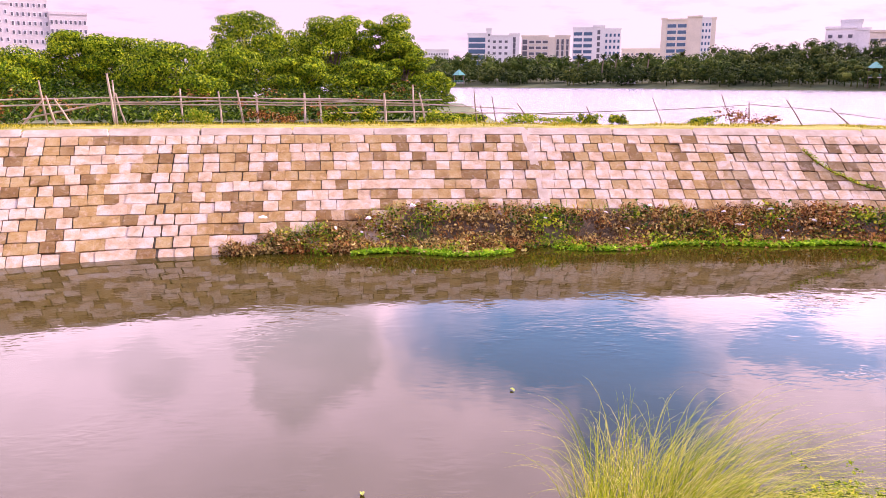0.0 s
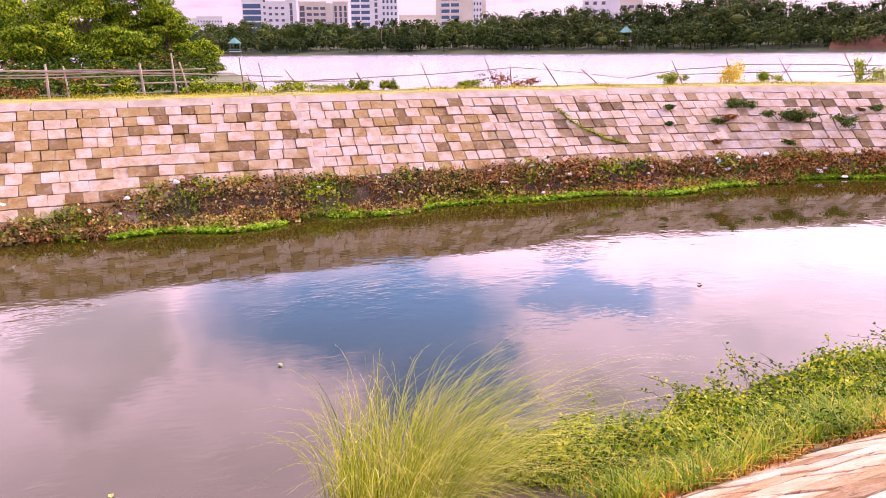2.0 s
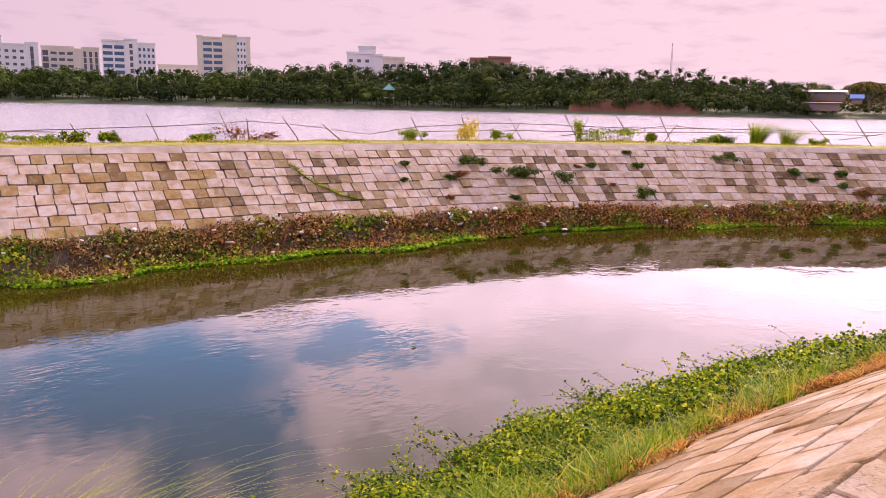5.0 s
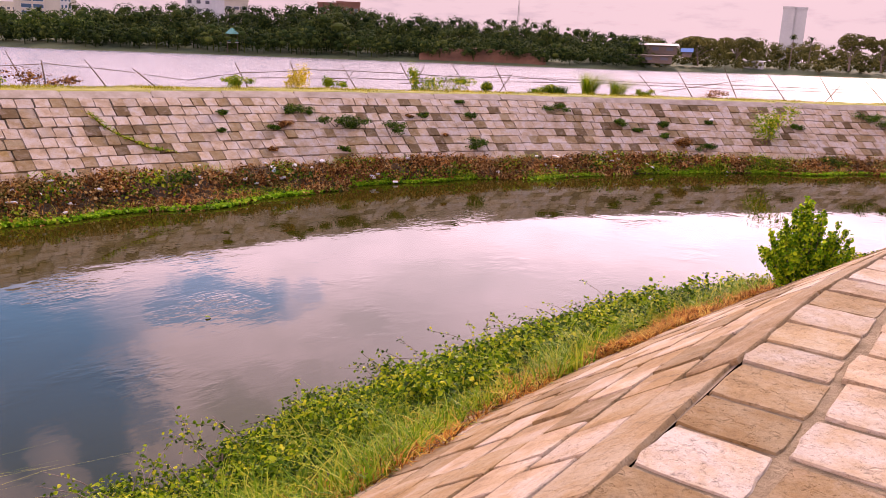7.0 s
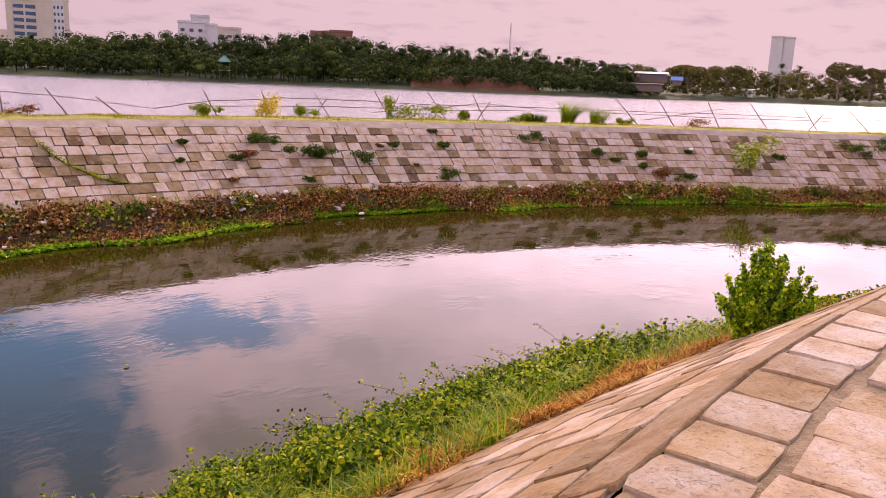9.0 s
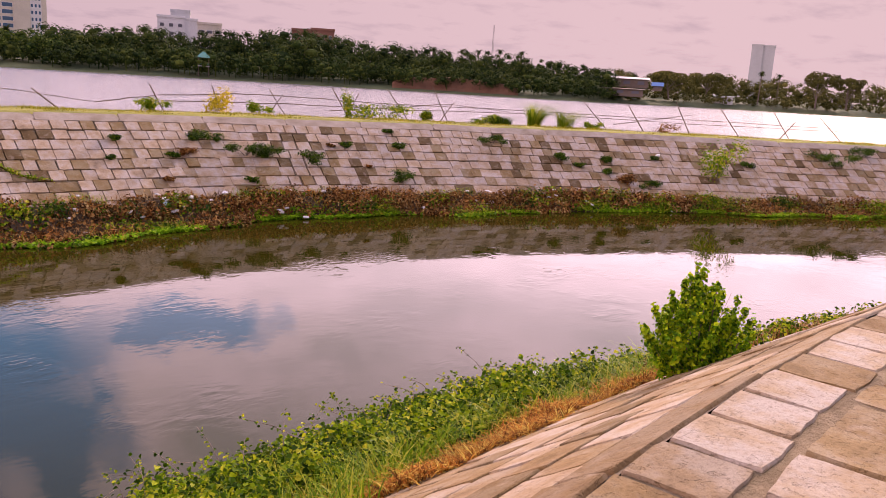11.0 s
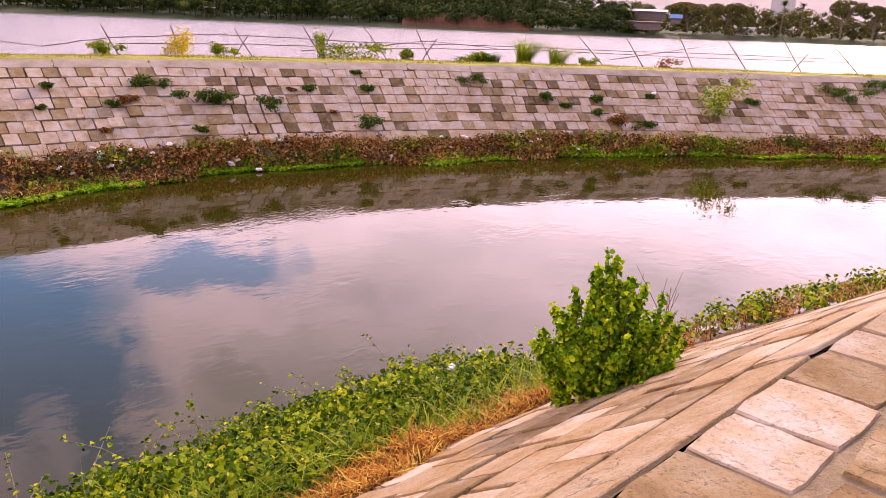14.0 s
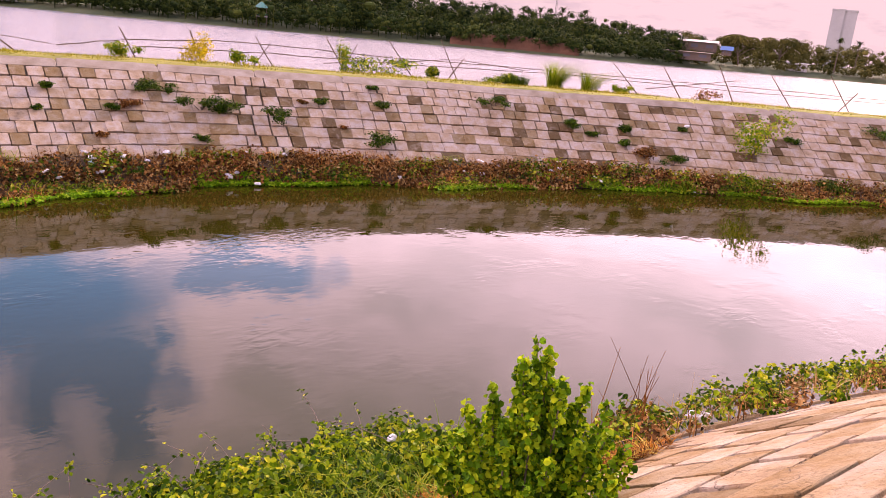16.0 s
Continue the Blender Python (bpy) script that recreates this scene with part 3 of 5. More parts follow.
def lay_blocks(bank, side, rows, zfun, slope, s0, s1, width, mat, parent, keep, seed, proud, tilt, name="block", gap=0.014):
    """Rows of blocks along a bank. rows: (d_start, d_end) in plan. keep(x): those that stay objects of their own; the rest are joined."""
    rng = np.random.default_rng(seed)
    meshes, single, vs, fs, o = block_meshes(mat), 0, [], [], 0
    cs, sn = math.cos(slope), math.sin(slope)
    for ri, (d0, d1) in enumerate(rows):
        s = s0 + rng.uniform(0, width)
        dm, hh = (d0 + d1) / 2, (d1 - d0) / cs
        while s < s1:
            w = width * rng.uniform(0.88, 1.13)
            p = bank.at(s + w / 2, dm)
            q = bank.at(s + w / 2 + 0.05, dm)
            t = np.array([*(q - p), 0.0])
            t = t / np.linalg.norm(t) * side
            n = np.array([t[1] * 1.0, -t[0] * 1.0, 0.0])
            up = np.array([-n[0] * cs, -n[1] * cs, sn])
            z = np.cross(t, up)
            m = Matrix(((t[0], up[0], z[0], p[0]), (t[1], up[1], z[1], p[1]), (t[2], up[2], z[2], float(zfun(dm))), (0, 0, 0, 1)))
            m = m @ pose(rng.normal() * 0.006, rng.normal() * 0.008, rng.normal() * min(0.006, tilt), math.degrees(rng.normal() * tilt) - math.degrees(tilt) * 0.8, math.degrees(rng.normal() * tilt), rng.normal() * 0.8)
            m = m @ Matrix.Diagonal((w - gap * rng.uniform(0.5, 1.8), hh - gap * rng.uniform(0.4, 1.8), proud * rng.uniform(0.7, 1.35), 1))
            k = rng.integers(len(meshes))
            if keep(p[0]) and single < 300:
                ob = new(name, meshes[k])
                ob.parent = parent
                ob.matrix_world = m
                single += 1
            else:
                v, f = TEMPLATES[k]
                a = np.array(m)
                vs.append(v @ a[:3, :3].T + a[:3, 3]), fs.append(f + o)
                o += len(v)
            s += w
    if vs:
        ob = quick_mesh("block_rows", np.concatenate(vs), np.concatenate(fs), mat, parent)
        tagged(ob, kind="stuff")


far_cos = math.cos(math.atan(1 / FAR_RATIO))
far_rows = [(0.0, 0.335 * far_cos)] + [((0.335 + 0.385 * i) * far_cos, (0.335 + 0.385 * (i + 1)) * far_cos) for i in range(12)]
far_slope_angle = math.atan(1 / FAR_RATIO)
lay_blocks(far_bank, 1, far_rows[:1], on_far, far_slope_angle, 8, far_bank.length - 1.5, 2.2, M_COPING, dike_slope, lambda x: False, 20, 0.014, 0.003, gap=0.012)
lay_blocks(far_bank, 1, far_rows[10:], on_far, far_slope_angle, 8, far_bank.s_near(-5.6) + 4.0, 0.37, M_FAR, dike_slope, lambda x: False, 22, 0.016, 0.010, gap=0.014)
S_GREY = far_bank.s_near(7.5)
lay_blocks(far_bank, 1, far_rows[1:10], on_far, far_slope_angle, 8, S_GREY, 0.37, M_FAR, dike_slope, lambda x: 3.5 < x < 7.5, 21, 0.019, 0.011, gap=0.015)
lay_blocks(far_bank, 1, far_rows[1:10], on_far, far_slope_angle, S_GREY - 0.2, far_bank.length - 1, 0.37, M_FAR_GREY, dike_slope, lambda x: x < 15.5, 23, 0.021, 0.013, gap=0.022)
near_angle = math.atan(1 / NEAR_RATIO)
near_cos = math.cos(near_angle)
ns0, ns1 = near_bank.s_near(-6), near_bank.s_near(30)
lay_blocks(near_bank, -1, [(0.0, 0.24)], lambda d: on_near(d) - 0.022, near_angle, ns0, ns1, 1.5, M_NEARCOPE, near_face, lambda x: 3.5 < x < 16, 30, 0.014, 0.001, "coping_slab", 0.010)
lay_blocks(near_bank, -1, [(0.24 + 0.33 * i * near_cos, 0.24 + 0.33 * (i + 1) * near_cos) for i in range(8)], lambda d: on_near(d) - 0.014, near_angle, ns0, ns1, 0.44, M_SLOPE, near_face, lambda x: 7 < x < 14, 31, 0.012, 0.0022, gap=0.022)
PATH_Z = CREST - 0.02
lay_blocks(near_bank, -1, [(-0.785 - 0.42 * i, -0.405 - 0.42 * i) for i in range(13)], lambda d: PATH_Z, 0.0, ns0, ns1, 0.39, M_NEAR, near_slope, lambda x: 4.2 < x < 13, 32, 0.020, 0.006, "paving_slab", 0.030)
# the row beside the coping: where its joints lie along the bank; p: pale, t: tan
EDGE_JOINTS = (47.10, 47.47, 47.84, 48.19, 48.62, 48.98, 49.36, 49.75, 50.14, 50.51, 50.89, 51.27, 51.67, 52.07, 52.43, 52.84, 53.27, 53.64, 54.03, 54.42, 54.83, 55.2, 55.6, 56.0)
EDGE_TONES = "tpttptptpppptpptpptpptp"
edge_rng = np.random.default_rng(33)
edge_meshes = {"p": block_meshes(M_SLAB_PALE), "t": block_meshes(M_SLAB)}


def edge_slab(s_from, s_to, meshes):
    """One slab of the row beside the coping."""
    gap = edge_rng.uniform(0.020, 0.040)
    depth = edge_rng.uniform(0.33, 0.37)
    mid = (s_from + s_to) / 2
    c, ahead = near_bank.at(np.array([mid, mid + 0.05]), np.full(2, -0.020 - depth / 2 + edge_rng.normal() * 0.005))
    ob = new("paving_slab", meshes[edge_rng.integers(len(meshes))])
    ob.parent = near_slope
    ob.matrix_world = pose(c[0], c[1], PATH_Z + edge_rng.normal() * 0.003, edge_rng.normal() * 0.5, edge_rng.normal() * 0.5, math.degrees(math.atan2(ahead[1] - c[1], ahead[0] - c[0])) + edge_rng.normal() * 0.8) @ Matrix.Diagonal((s_to - s_from - gap, depth, 0.020, 1))


for s_from, s_to, tone in zip(EDGE_JOINTS, EDGE_JOINTS[1:], EDGE_TONES):
    edge_slab(s_from, s_to, edge_meshes[tone])
for s_from in np.arange(ns0, EDGE_JOINTS[0] - 0.3, 0.39):
    edge_slab(s_from, s_from + 0.39, edge_meshes["tp"[int(edge_rng.integers(2))]])
for s_from in np.arange(EDGE_JOINTS[-1], ns1, 0.39):
    edge_slab(s_from, s_from + 0.39, edge_meshes["tp"[int(edge_rng.integers(2))]])


# plastered joint where two lengths of the wall meet
rs = far_bank.s_near(2.2)
rib_v = []
for k in range(9):
    dd = 0.2 + 2.6 * k / 8
    for off in (-0.13, -0.10, 0.10, 0.13):
        c = far_bank.at(np.array([rs + 0.12 * dd + off * (1 + 0.25 * math.sin(k * 2.1))]), np.array([dd]))[0]
        rib_v.append((c[0], c[1], on_far(dd) + (0.022 if abs(off) < 0.12 else -0.03)))
tagged(link_mesh("wall_joint", rib_v, [(k * 4 + j, k * 4 + j + 1, k * 4 + j + 5, k * 4 + j + 4) for k in range(8) for j in range(3)], M_COPING), "rough pale plastered seam down the block wall", "wall", kind="structure")


# ---- plants ----
def lump_points(rng, lumps, count, shell=0.35):
    """Points and outward normals over a heap of rounded lumps (x, y, z, rx, ry, rz)."""
    L = np.array(lumps, float)
    wgt = (L[:, 3] * L[:, 4] + L[:, 3] * L[:, 5]) ** 0.9
    pick = rng.choice(len(L), size=count, p=wgt / wgt.sum())
    u = unit(rng.normal(size=(count, 3)))
    r = 1 - np.abs(rng.normal(size=(count, 1))) * shell
    bumpy = 1 + 0.16 * np.sin(u[:, :1] * 7 + pick[:, None]) * np.cos(u[:, 1:2] * 6 + pick[:, None] * 2)
    return L[pick, :3] + u * L[pick, 3:] * r * bumpy, u


def tree(name, x, y, z, height, radius, leaves, leaf, seed, label, mat=None, low=0.15, lumps=16, group="", spread=1.0):
    """A tree: tapered trunk with limbs, and a crown of many small leaves over uneven lumps."""
    rng = np.random.default_rng(seed)
    root = empty(name, pose(x, y, z), label, "tree", group)
    bm = bmesh.new()
    lean = rng.normal(size=2) * 0.05 * height
    trunk = [(0, 0, -0.2), (lean[0] * 0.4, lean[1] * 0.4, height * 0.25), (lean[0], lean[1], height * 0.6)]
    tube(bm, trunk, [height * 0.028, height * 0.02, height * 0.01], 8)
    ls, limbs = [], []
    for i in range(lumps):
        f = (i + 0.5) / lumps
        zz = height * (low + (0.90 - low) * f ** 0.8)
        rr = radius * (0.55 + 0.55 * math.sin(math.pi * min(0.9, 0.15 + 0.72 * f))) * spread
        a = i * 2.4 + rng.uniform(-0.5, 0.5)
        rad = rr * rng.uniform(0.35, 0.8) * (1 - 0.5 * max(0, f - 0.6))
        size = radius * rng.uniform(0.20, 0.40)
        c = (lean[0] * f + rad * math.cos(a), lean[1] * f + rad * math.sin(a), zz)
        ls.append((*c, size * rng.uniform(0.9, 1.4), size * rng.uniform(0.9, 1.4), size * rng.uniform(0.36, 0.6)))
        if i % 2 == 0:
            st = Vector((lean[0] * 0.5, lean[1] * 0.5, height * rng.uniform(0.15, 0.45)))
            limbs.append([st, st.lerp(Vector(c), 0.5) + Vector((0, 0, height * 0.04)), Vector(c)])
    trunk_ob = part("trunk", bm, M_BARK, root)
    for pts in limbs:
        bm = bmesh.new()
        tube(bm, pts, [height * 0.012, height * 0.008, height * 0.003], 5)
        part("limb", bm, M_BARK, trunk_ob)
    p, u = lump_points(rng, ls, leaves, 0.15)
    nrm = u * 1.2 + np.array([0, 0, 0.3]) + rng.normal(size=p.shape) * 0.3
    v, q = leaf_cards(p, nrm, leaf * rng.uniform(0.6, 1.3, leaves), leaf * 0.5 * rng.uniform(0.7, 1.2, leaves), rng)
    quick_mesh("crown", v, q, mat or M_LEAF_TREE, root)
    return root


def place(px_az, dist):
    return dist * math.sin(radians(px_az)), dist * math.cos(radians(px_az))


TREES = [  # bearing, distance, height, radius, leaves, low
    (-31.0, 44, 3.20, 2.4, 6000, 0.05), (-28.2, 45, 2.87, 2.0, 6000, 0.05), (-25.0, 46, 4.08, 1.9, 7000, 0.1), (-22.4, 45, 3.75, 1.9, 7000, 0.05),
    (-18.8, 41, 3.20, 2.4, 9000, 0.02), (-15.6, 44, 3.09, 2.0, 7000, 0.02), (-13.9, 49, 5.62, 2.3, 10000, 0.15), (-11.0, 53, 4.74, 1.6, 5000, 0.1),
    (-10.6, 42, 2.76, 1.7, 6000, 0.02), (-8.0, 46, 5.18, 2.4, 11000, 0.15), (-5.9, 41, 2.54, 1.5, 5500, 0.02), (-4.2, 47, 5.29, 1.9, 10000, 0.1), (-2.5, 45, 3.75, 1.4, 6500, 0.05), (-0.9, 44, 1.88, 1.1, 3000, 0.02),
    (-34, 46, 4.08, 2.6, 4000, 0.05), (-37, 48, 4.52, 2.6, 4000, 0.05),
]
for i, (a, dist, h, r, n, low) in enumerate(TREES):
    tx, ty = place(a, dist)
    tree("tree", tx, ty, 0.1, h, r * 1.08, int(n * 2.2), 0.135, 100 + i, "leafy broad-crowned green tree standing on the lakeside spit", low=low, lumps=32, group="trees on the spit")


def undergrowth():
    """Low tangled growth between the fence and the trees."""
    rng = np.random.default_rng(140)
    heaps = {}
    for i in range(230):
        a, dist = rng.uniform(-34, -1.2), rng.uniform(28.5, 43)
        x, y = place(a, dist)
        if y < np.interp(x, far_bank.p[:, 0], far_bank.p[:, 1]) + 6.0:
            continue
        h = rng.uniform(0.35, 0.8) + max(0, dist - 35) * 0.13
        r = rng.uniform(0.7, 1.4)
        heaps.setdefault("dry" if i % 11 == 0 else "green", []).append((x, y, 0.1 + h * 0.35, r, r, h * 0.65))
    for key, mat, label in (("green", M_LEAF_DARK, "dark tangled undergrowth between fence and trees"), ("dry", M_DRY, "reddish dry scrub behind the fence")):
        k = 30000 if key == "green" else 2500
        p, u = lump_points(rng, heaps[key], k, 0.2)
        v, q = leaf_cards(p, u + np.array([0, 0, 0.5]) + rng.normal(size=p.shape) * 0.4, rng.uniform(0.10, 0.24, k), rng.uniform(0.06, 0.12, k), rng)
        tagged(quick_mesh("undergrowth", v, q, mat), label, "undergrowth", kind="stuff")


undergrowth()


def far_woods(name, count, seed, az0, az1, scale, off0, off1, mat, leaf, label, per, slim=1.0, low=0.55):
    rng = np.random.default_rng(seed)
    prof_az = [-40, -5, 10, 16, 20, 26, 31, 36, 40, 48, 52, 57, 62, 66, 70, 74, 80]
    prof_el = [2.2, 1.9, 1.95, 2.0, 2.4, 2.7, 2.8, 3.2, 2.7, 2.5, 2.3, 1.9, 1.8, 1.8, 2.0, 1.6, 1.6]
    parts, off_v = [], 0
    ball = bmesh.new()
    bmesh.ops.create_uvsphere(ball, u_segments=7, v_segments=5, radius=0.44)
    bv = np.array([w.co[:] for w in ball.verts])
    bf = [tuple(w.index for w in f.verts) for f in ball.faces]
    ball.free()
    core_v, core_f = [], []
    for i in range(count):
        a = az0 + (az1 - az0) * (i + rng.uniform(0, 1)) / count
        off = rng.uniform(off0, off1)
        dist = shore(a) + off
        gz = float(np.interp(off, [r for r, _ in rings], [z for _, z in rings]))
        top = 1.55 + dist * math.tan(radians(np.interp(a, prof_az, prof_el))) * scale * (low + (1.10 - low) * rng.uniform() ** 0.8)
        h = max(2.0, top - gz)
        x, y = place(a, dist)
        rad = h * rng.uniform(0.36, 0.62) * slim
        ls = []
        for k in range(7):
            f = (k + 0.5) / 7
            ang = k * 2.4 + rng.uniform(0, 1)
            rr = rad * rng.uniform(0.3, 0.75) * (1.0 - 0.25 * f)
            s = rad * rng.uniform(0.36, 0.62) * (1.15 - 0.45 * f)
            ls.append((x + rr * math.cos(ang), y + rr * math.sin(ang), gz + h * (0.25 + 0.58 * f), s, s, s * 0.7))
        for l in ls:
            wob = 1 + 0.14 * np.sin(bv * 6.0 + i + l[2]).sum(1, keepdims=True) / 1.7
            core_f += [tuple(k + off_v for k in f) for f in bf]
            core_v.append(bv * wob * np.array(l[3:]) + np.array(l[:3]))
            off_v += len(bv)
        p, u = lump_points(rng, ls, per, 0.06)
        nrm = u * 1.3 + np.array([0, 0, 0.55]) + rng.normal(size=p.shape) * 0.15
        L = leaf * rng.uniform(0.6, 1.4, per)
        parts.append(flat_leaves(p, nrm, L, L * 0.8, rng))
        tr = np.array([[x - h * 0.02, y, gz], [x + h * 0.02, y, gz], [x + h * 0.012, y, gz + h * 0.6], [x - h * 0.012, y, gz + h * 0.6], [x, y - .1, gz]])
        parts.append((tr, np.array([[0, 1, 2, 3]])))
    v, q = merge(*parts)
    woods = tagged(quick_mesh(name, v, q, mat), label, "woods", kind="stuff")
    link_mesh("inner_foliage", np.concatenate(core_v).tolist(), core_f, mat, woods, smooth=True)
    return woods


far_woods("far_woods", 75, 40, -12, 20, 1.04, 14, 70, M_LEAF_FAR_LIT, 0.66, "green woods along the far lake shore, leaf colour brightened as sunlit", 1300)
far_woods("far_woods", 100, 41, 19, 58, 1.08, 18, 75, M_LEAF_FAR, 0.66, "dense dark green woods along the far lake shore", 1500)
far_woods("slender_trees", 26, 45, 29, 56, 1.12, 25, 60, M_LEAF_FAR, 0.55, "slender dark trees rising above the far woods", 700, 0.5, 0.85)
far_woods("far_woods", 60, 43, 57, 86, 1.05, 18, 75, M_LEAF_HAZED, 0.70, "woods along the far lake shore, leaf colour lightened for haze", 1000)
far_woods("shore_shrubs", 210, 42, -12, 58, 0.60, 5, 18, M_LEAF_FAR, 0.55, "low dark shrubs along the far waterline", 320)
far_woods("shore_shrubs", 80, 44, 57, 86, 0.45, 6, 18, M_LEAF_HAZED, 0.55, "low shrubs along the far waterline, leaf colour lightened for haze", 200)


# ---- far buildings ----
def mat_paint(name, col, rough=0.8):
    return mat_plain(name, tuple(c * 0.88 for c in col), col, 0.15, rough, 1.5, 0.0)


M_WHITE = mat_paint("white_render", (0.80, 0.78, 0.76))
M_CREAM = mat_paint("cream_render", (0.72, 0.64, 0.52))
M_GREY = mat_paint("grey_concrete", (0.52, 0.53, 0.52))
M_BRICK = mat_paint("red_brick", (0.28, 0.12, 0.08))
M_TEAL = mat_paint("teal_roof", (0.02, 0.22, 0.17), 0.5)
M_GLASS = Nodes("blue_glass").done((0.05, 0.12, 0.20), 0.15)
M_DARKGLASS = Nodes("dark_glass").done((0.10, 0.10, 0.12), 0.3)


def block_of_flats(name, label, x0, x1, dist, top_el, faces, mat, group="", yaw_extra=0.0, depth=16.0):
    """A building seen between two bearings. faces: (from, to) shares of the width with the kind of window, columns, rows, glass and set-back."""
    a0, a1 = x0, x1
    am = (a0 + a1) / 2
    w = dist * 2 * math.tan(radians((a1 - a0) / 2))
    top = 1.55 + dist * math.tan(radians(top_el))
    x, y = place(am, dist)
    root = empty(name, pose(x, y, 3.0, 0, 0, -am + yaw_extra), label, "building", group)
    H = top - 3.0
    for f0, f1, drop, fore, m, win in faces:
        xa, xb, h = -w / 2 + w * f0, -w / 2 + w * f1, H - drop
        body = box_part("wall", xa, xb, -fore, depth, 0, h, m or mat, root)
        box_part("parapet", xa - 0.25, xb + 0.25, -fore - 0.25, depth, h, h + 0.9, m or mat, root)
        if not win:
            continue
        cols, floors, ww, wh, glass = win
        bm = bmesh.new()
        cw, ch = (xb - xa) / cols, 3.2
        bm_box(bm, -cw * ww / 2, cw * ww / 2, -0.12, 0.3, -ch * wh / 2, ch * wh / 2)
        glass_me = bpy.data.meshes.new("pane")
        bm.to_mesh(glass_me)
        bm.free()
        glass_me.materials.append(glass)
        bm = bmesh.new()
        bm_box(bm, -cw * ww / 2 - 0.15, cw * ww / 2 + 0.15, -0.06, 0.3, -ch * wh / 2 - 0.2, ch * wh / 2 + 0.12)
        me = bpy.data.meshes.new("window")
        bm.to_mesh(me)
        bm.free()
        me.materials.append(M_WHITE)
        for fl in range(floors):
            zc = h - 1.2 - ch * (fl + 0.5)
            if zc < 1.5:
                break
            for c in range(cols):
                ob = new("window", me)
                ob.parent = root
                ob.location = (xa + cw * (c + 0.5), -fore, zc)
                pane = new("pane", glass_me)
                pane.parent = ob
    return root


block_of_flats("office_tower", "white office tower with a blue glass front", 1.75, 5.45, 450, 3.2, [(0, 0.36, 0, 0.0, None, (1, 6, 0.9, 0.75, M_GLASS)), (0.36, 0.46, -2.6, 0.8, None, (1, 8, 0.4, 0.4, M_DARKGLASS)), (0.46, 0.8, 1.0, 0.3, None, (3, 8, 0.5, 0.4, M_DARKGLASS)), (0.8, 1.0, 0, 0.0, None, (1, 7, 0.25, 0.95, M_DARKGLASS))], M_WHITE)
block_of_flats("office_block", "cream office block with brown window bands", 5.6, 9.0, 455, 3.05, [(0, 0.14, 0, 0.3, None, (1, 6, 0.7, 0.8, M_DARKGLASS)), (0.14, 0.56, 0, 0.0, None, (3, 6, 0.75, 0.45, M_DARKGLASS)), (0.56, 0.7, 1, 0.8, None, None), (0.7, 1.0, 0.0, 0.2, None, (3, 6, 0.5, 0.9, M_DARKGLASS))], M_CREAM)
block_of_flats("office_tower", "white tower with blue ribbon windows", 9.2, 12.5, 450, 3.6, [(0.0, 0.42, 0, 0.0, None, (2, 9, 0.85, 0.55, M_GLASS)), (0.42, 0.66, -0.8, 0.8, None, (1, 9, 0.25, 0.7, M_DARKGLASS)), (0.66, 1.0, 0.8, 0.2, None, (4, 9, 0.5, 0.5, M_GLASS))], M_WHITE)
block_of_flats("office_tower", "tall cream tower with blue ribbon windows", 15.2, 18.75, 440, 4.15, [(0.0, 0.1, 0, 0.4, None, None), (0.1, 0.48, 0.5, 0.0, None, (2, 11, 0.85, 0.55, M_GLASS)), (0.48, 0.74, -0.8, 0.7, None, None), (0.74, 0.92, 0, 0.2, M_WHITE, (3, 11, 0.5, 0.45, M_GLASS)), (0.92, 1.0, 0, 0.5, None, None)], M_CREAM)
block_of_flats("campus_building", "white three-storey building with a rooftop room", 25.5, 29.6, 340, 3.35, [(0, 0.42, 0, 0.6, None, (3, 4, 0.45, 0.4, M_DARKGLASS)), (0.2, 0.5, -2.6, -2, M_GREY, (3, 1, 0.5, 0.4, M_DARKGLASS)), (0.42, 0.62, 0.6, 0, None, None), (0.62, 1.0, 1.6, 0.4, M_CREAM, (3, 4, 0.7, 0.35, M_DARKGLASS))], M_WHITE)
# tower's white render darkened to pinkish grey to paint in its shade
block_of_flats("apartment_tower", "tall white apartment tower with rows of small windows", -31.8, -23.9, 330, 4.0, [(0, 0.3, 0.4, 0.0, None, (9, 11, 0.42, 0.42, M_DARKGLASS)), (0.3, 0.44, -3.0, 0.8, None, (3, 12, 0.3, 0.38, M_DARKGLASS)), (0.44, 0.72, -5.6, 0.3, None, (7, 13, 0.4, 0.4, M_DARKGLASS)), (0.72, 1.0, 0, 0.8, None, (8, 11, 0.5, 0.42, M_DARKGLASS))], mat_paint("shaded_white_render", (0.58, 0.53, 0.53)))
block_of_flats("distant_block", "pale low distant apartment block", -2.0, 0.4, 600, 2.1, [(0, 0.3, 1.5, 0, None, (4, 4, 0.5, 0.4, M_DARKGLASS)), (0.3, 1.0, 0, 0, None, (9, 4, 0.5, 0.4, M_DARKGLASS))], M_WHITE)
block_of_flats("distant_block", "long low distant building with flat roof", 12.6, 15.3, 520, 2.15, [(0, 1, 0, 0, None, (9, 3, 0.5, 0.4, M_DARKGLASS))], M_CREAM)
block_of_flats("brick_building", "red brick building half hidden by woods", 34.3, 37.2, 345, 3.15, [(0, 0.45, 0, 0, None, (3, 3, 0.4, 0.5, M_DARKGLASS)), (0.45, 1.0, -0.6, 1.0, None, (3, 3, 0.4, 0.5, M_DARKGLASS))], M_BRICK)
block_of_flats("concrete_tower", "tall grey concrete slab tower with a notched top", 65.65, 67.1, 520, 3.85, [(0, 0.5, 0.0, 0.0, None, None), (0.5, 1.0, 0.3, -0.8, None, None)], M_GREY, depth=8)

